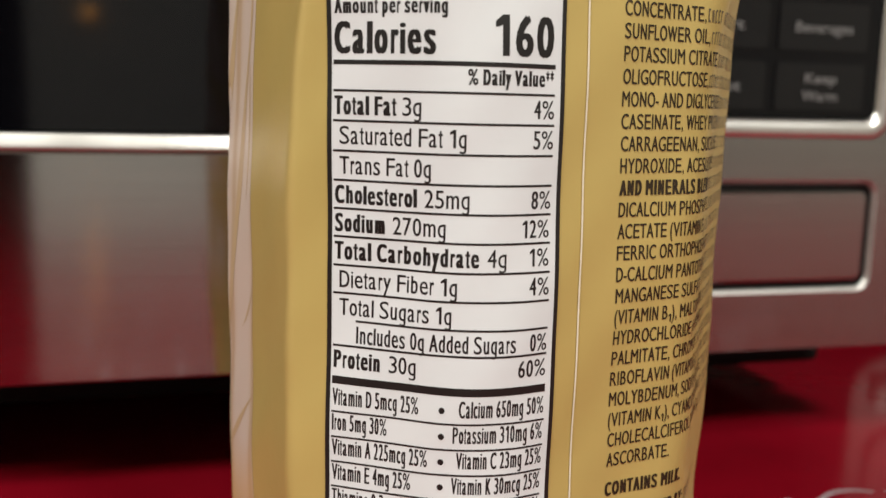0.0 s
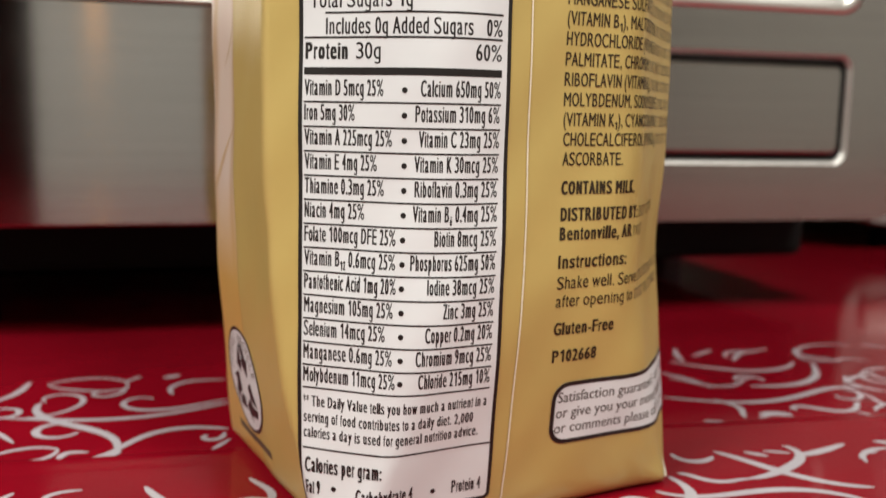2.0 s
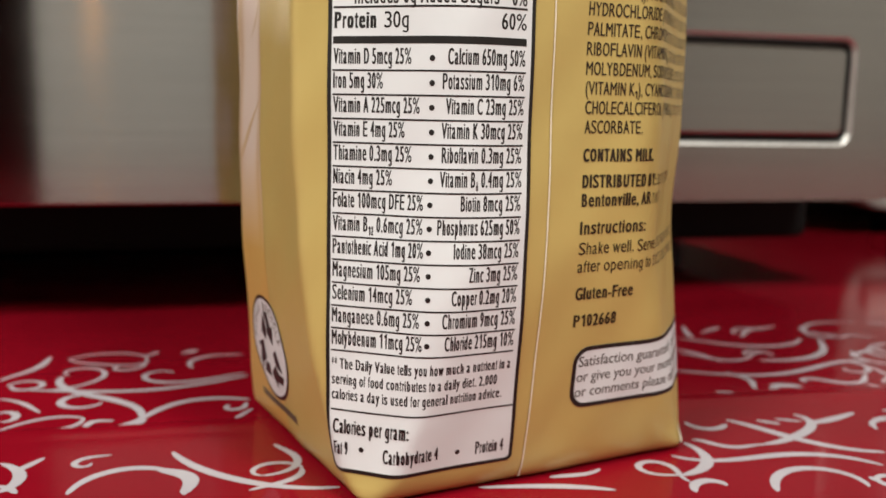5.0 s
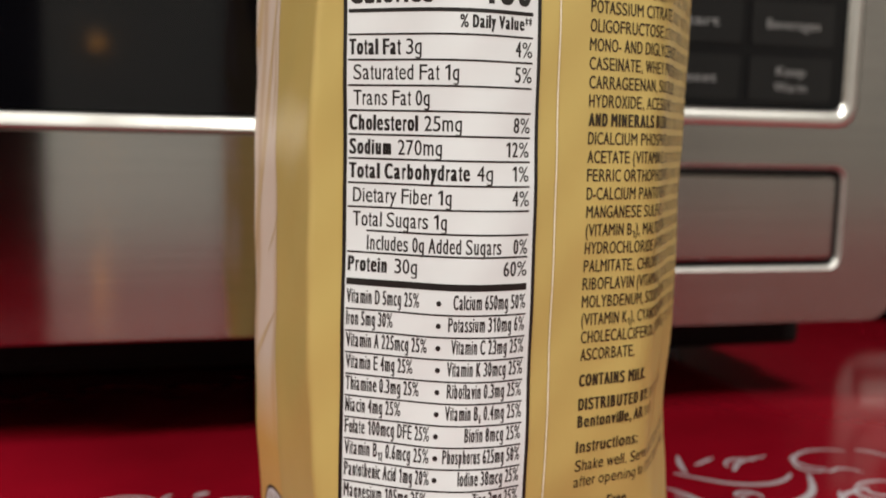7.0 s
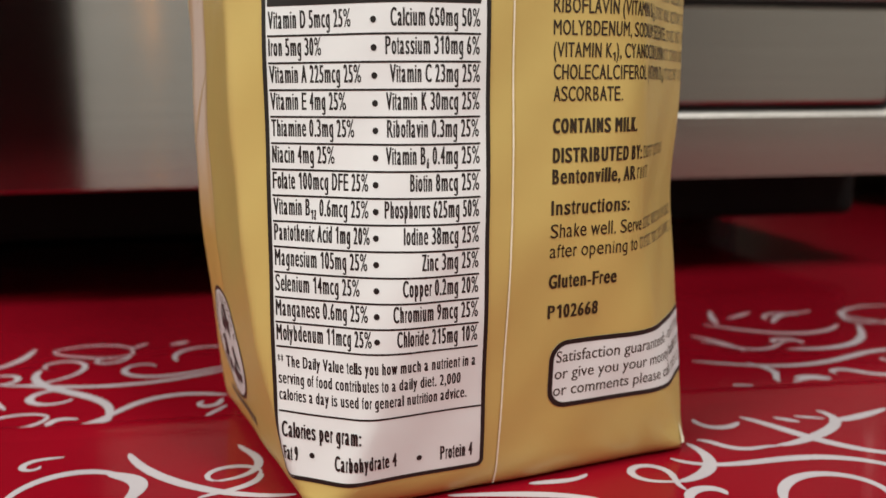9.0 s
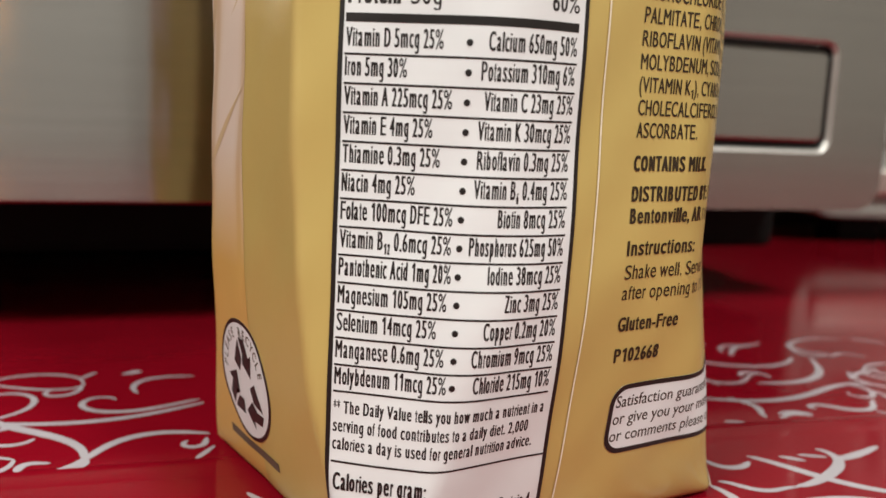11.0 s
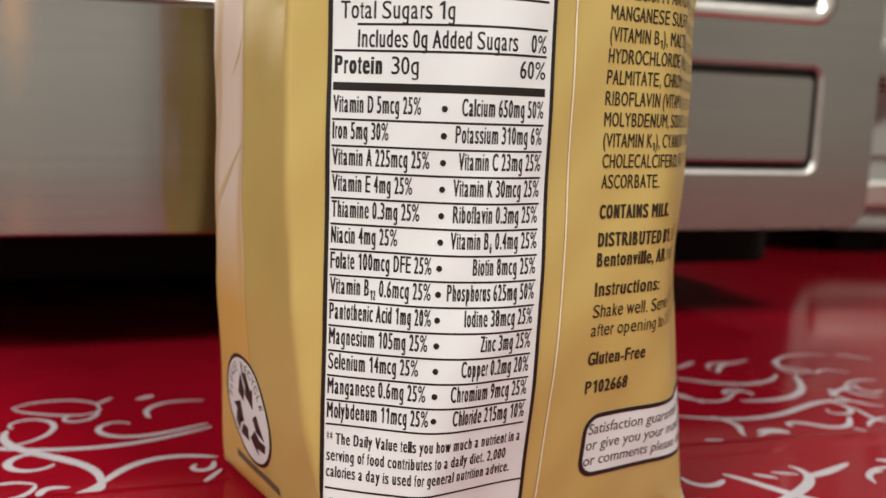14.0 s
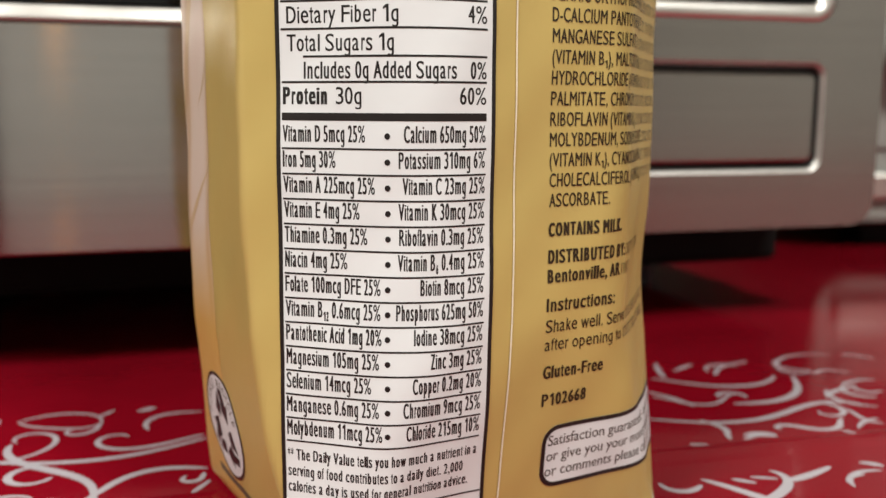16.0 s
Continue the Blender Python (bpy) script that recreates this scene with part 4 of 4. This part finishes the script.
def ingredient(i, text, bold=0.008, fill=True, end=None):
    z = 118.95 - 2.915 * i
    unit = 0.00182 - 0.0000045 * i
    start = 5.65 + 0.028 * i
    type_line(text, start, z, 1.95, LIST, unit=unit, bold=bold, mat=BROWN_INK)
    if fill:
        bars(start + unit * (140 + sum(advance(c) for c in text)), end or 47.0, z, 1.8, LIST)


LIST = wrapped("ingredients_list", 0.0060, 0.0061, 0.0590, 0.0592, 0.00006, GOLD, carton, "brown printed ingredients list")
for i, text in enumerate(("CONCENTRATE,", "SUNFLOWER OIL,", "POTASSIUM CITRATE,", "OLIGOFRUCTOSE,", "MONO- AND DIGLYCERIDES,", "CASEINATE, WHEY PROTEIN",
                          "CARRAGEENAN, SUCRALOSE,", "HYDROXIDE, ACESULFAME", "AND MINERALS BLEND", "DICALCIUM PHOSPHATE,", "ACETATE (VITAMIN E),", "FERRIC ORTHOPHOSPHATE,",
                          "D-CALCIUM PANTOTHENATE,", "MANGANESE SULFATE,", "(VITAMIN B\u2081), MALTODEXTRIN,", "HYDROCHLORIDE (VITAMIN B", "PALMITATE, CHROMIUM", "RIBOFLAVIN (VITAMIN B\u2082),",
                          "MOLYBDENUM, SODIUM SELENITE,", "(VITAMIN K\u2081), CYANOCOBALAMIN", "CHOLECALCIFEROL (VITAMIN D\u2083),", "ASCORBATE.")):
    ingredient(i, text, 0.033 if i == 8 else 0.006, i < 21)
NOTE = wrapped("maker_note", 0.0063, 0.0064, 0.0340, 0.0342, 0.00006, GOLD, carton, "brown printed maker's note")
type_line("CONTAINS MILK.", 6.25, 53.45, 1.92, NOTE, 20.5, bold=0.033, mat=BROWN_INK)
type_line("DISTRIBUTED BY:", 6.3, 49.45, 1.92, NOTE, 22.4, bold=0.033, mat=BROWN_INK)
bars(23.1, 36.0, 49.45, 1.8, NOTE, BROWN_INK)
type_line("Bentonville, AR", 6.25, 46.55, 1.92, NOTE, 20.7, bold=0.033, mat=BROWN_INK)
bars(21.3, 25.5, 46.55, 1.8, NOTE, BROWN_INK)
type_line("Instructions:", 6.15, 42.25, 1.92, NOTE, 19.5, bold=0.033, mat=BROWN_INK)
type_line("Shake well. Serve", 6.15, 39.0, 1.92, NOTE, 23.2, bold=0.008, mat=BROWN_INK)
bars(24.0, 44.0, 39.0, 1.7, NOTE)
type_line("after opening to", 6.15, 36.15, 1.85, NOTE, 21.9, bold=0.008, mat=BROWN_INK)
bars(22.9, 44.0, 36.15, 1.7, NOTE)
type_line("Gluten-Free", 6.2, 31.7, 1.92, NOTE, 17.5, bold=0.03, mat=BROWN_INK)
type_line("P102668", 6.2, 27.2, 1.92, NOTE, 14.65, bold=0.03, mat=BROWN_INK)

# rounded note box round the corner
BOX = polygon("guarantee_box", [(a * MM, b * MM) for a, b in rounded(6.8, 52.0, 12.7, 23.6, 3.0)], 0.00006, LABEL_WHITE, carton, "white note box with black outline")
outline_strip("box_outline", rounded(6.8, 52.0, 12.7, 23.6, 3.0), rounded(7.55, 51.3, 13.45, 22.85, 2.4), 0.00010, INK, BOX, "black printed outline")
round_type("Satisfaction guaranteed - or", 8.0, 20.1, 1.8, 0.93, BOX, BROWN_INK)
round_type("or give you your money back", 7.9, 17.4, 1.8, 0.93, BOX, BROWN_INK)
round_type("or comments please call", 7.8, 14.7, 1.8, 0.93, BOX, BROWN_INK)
for z in (20.1, 17.4, 14.7):
    bars(35.5 if z > 15 else 33.0, 48.5, z, 1.5, BOX)

# side print, recycling mark and the bar of small type below it
SIDE = wrapped("side_print", -0.0840, -0.0587, 0.0022, 0.1480, 0.00004, SWIRL, carton, "cream swirl print on gold")


def vein(points, width):
    """A curved gold streak over the cream print, through three places in millimetres, swelling in the middle."""
    (a, b), (c, d), (e, g) = points
    v, n = [], 60
    for i in range(n + 1):
        t = i / n
        s = 2 * (t - 0.5) * (t - 1) * a + 4 * t * (1 - t) * c + 2 * t * (t - 0.5) * e
        z = 2 * (t - 0.5) * (t - 1) * b + 4 * t * (1 - t) * d + 2 * t * (t - 0.5) * g
        w = width * (0.15 + 0.85 * math.sin(math.pi * t) ** 0.8) * (1 + 0.25 * math.sin(7 * t + a))
        v += [local((s - w) * MM, z * MM, 0.00008), local((s + w) * MM, z * MM, 0.00008)]
    return part("vein", mesh_of("vein", v, [(2 * i, 2 * i + 1, 2 * i + 3, 2 * i + 2) for i in range(n)], VEIN, True), SIDE, "slanting gold streak")


vein(((-59.6, 128), (-64.6, 96), (-73.5, 63)), 1.0)
vein(((-59.2, 62), (-66.0, 56), (-76.0, 46)), 0.7)
vein(((-66.0, 140), (-70.5, 112), (-79.0, 84)), 1.1)
vein(((-59.0, 79), (-61.0, 75), (-64.0, 72)), 0.35)
vein(((-60.5, 112), (-60.2, 103), (-61.3, 92)), 0.4)
RS, RZ = -62.5, 18.3


def ring_of(s, z, r, ry, out, mat, parent, name, label=""):
    return polygon(name, [((s + r * math.cos(i * math.pi / 24)) * MM, (z + ry * math.sin(i * math.pi / 24)) * MM) for i in range(48)], out, mat, parent, label)


mark = ring_of(RS, RZ, 10.2, 9.75, 0.00008, LABEL_WHITE, carton, "recycling_mark", "round white recycling mark with black arrows")
circle = [(math.cos(i * math.pi / 32), math.sin(i * math.pi / 32)) for i in range(64)]
outline_strip("mark_outline", [(RS + 10.2 * c, RZ + 9.75 * d) for c, d in circle], [(RS + 9.5 * c, RZ + 9.1 * d) for c, d in circle], 0.00010, INK, mark, "black printed outline")
for k in range(3):
    # three folded arrows chasing one another, a tail and a head each
    tail = ((-2.75, 2.45), (-1.2, 1.55), (-0.3, 3.1), (-1.0, 5.35), (-1.5, 4.6))
    head = ((-0.1, 2.6), (2.4, 1.5), (2.85, 4.25), (1.95, 3.75), (0.85, 5.65), (-0.7, 5.65), (0.1, 4.1), (0.72, 3.05))
    c_, s_ = 1.36 * math.cos(radians(-120 * k)), 1.36 * math.sin(radians(-120 * k))
    for bent in (tail, head):
        polygon("arrow", [((RS + p * c_ - q * s_) * MM, (RZ - 0.9 + p * s_ + q * c_) * MM) for p, q in bent], 0.00014, INK, mark)
for i, ch in enumerate("PLEASE RECYCLE"):
    if ch == " ":
        continue
    a = radians(172 - 11.6 * i)
    v, f = glyphs(ch, 0.01)
    x0, x1 = min(p[0] for p in v), max(p[0] for p in v)
    k = 1.6 / CAP
    pts = []
    for p, q in v:
        p, q = (p - (x0 + x1) / 2) * k * 0.85, 7.2 + q * k
        pts.append(local((RS + p * math.sin(a) + q * math.cos(a)) * MM, (RZ - p * math.cos(a) + q * math.sin(a) * 0.96) * MM, 0.00014))
    part("letter", mesh_of("letter", pts, f, GREY_INK), mark)
rule(-72.5, -52.0, 7.3, 1.5, carton, GREY_INK, "small_type_bar", 0.00008)
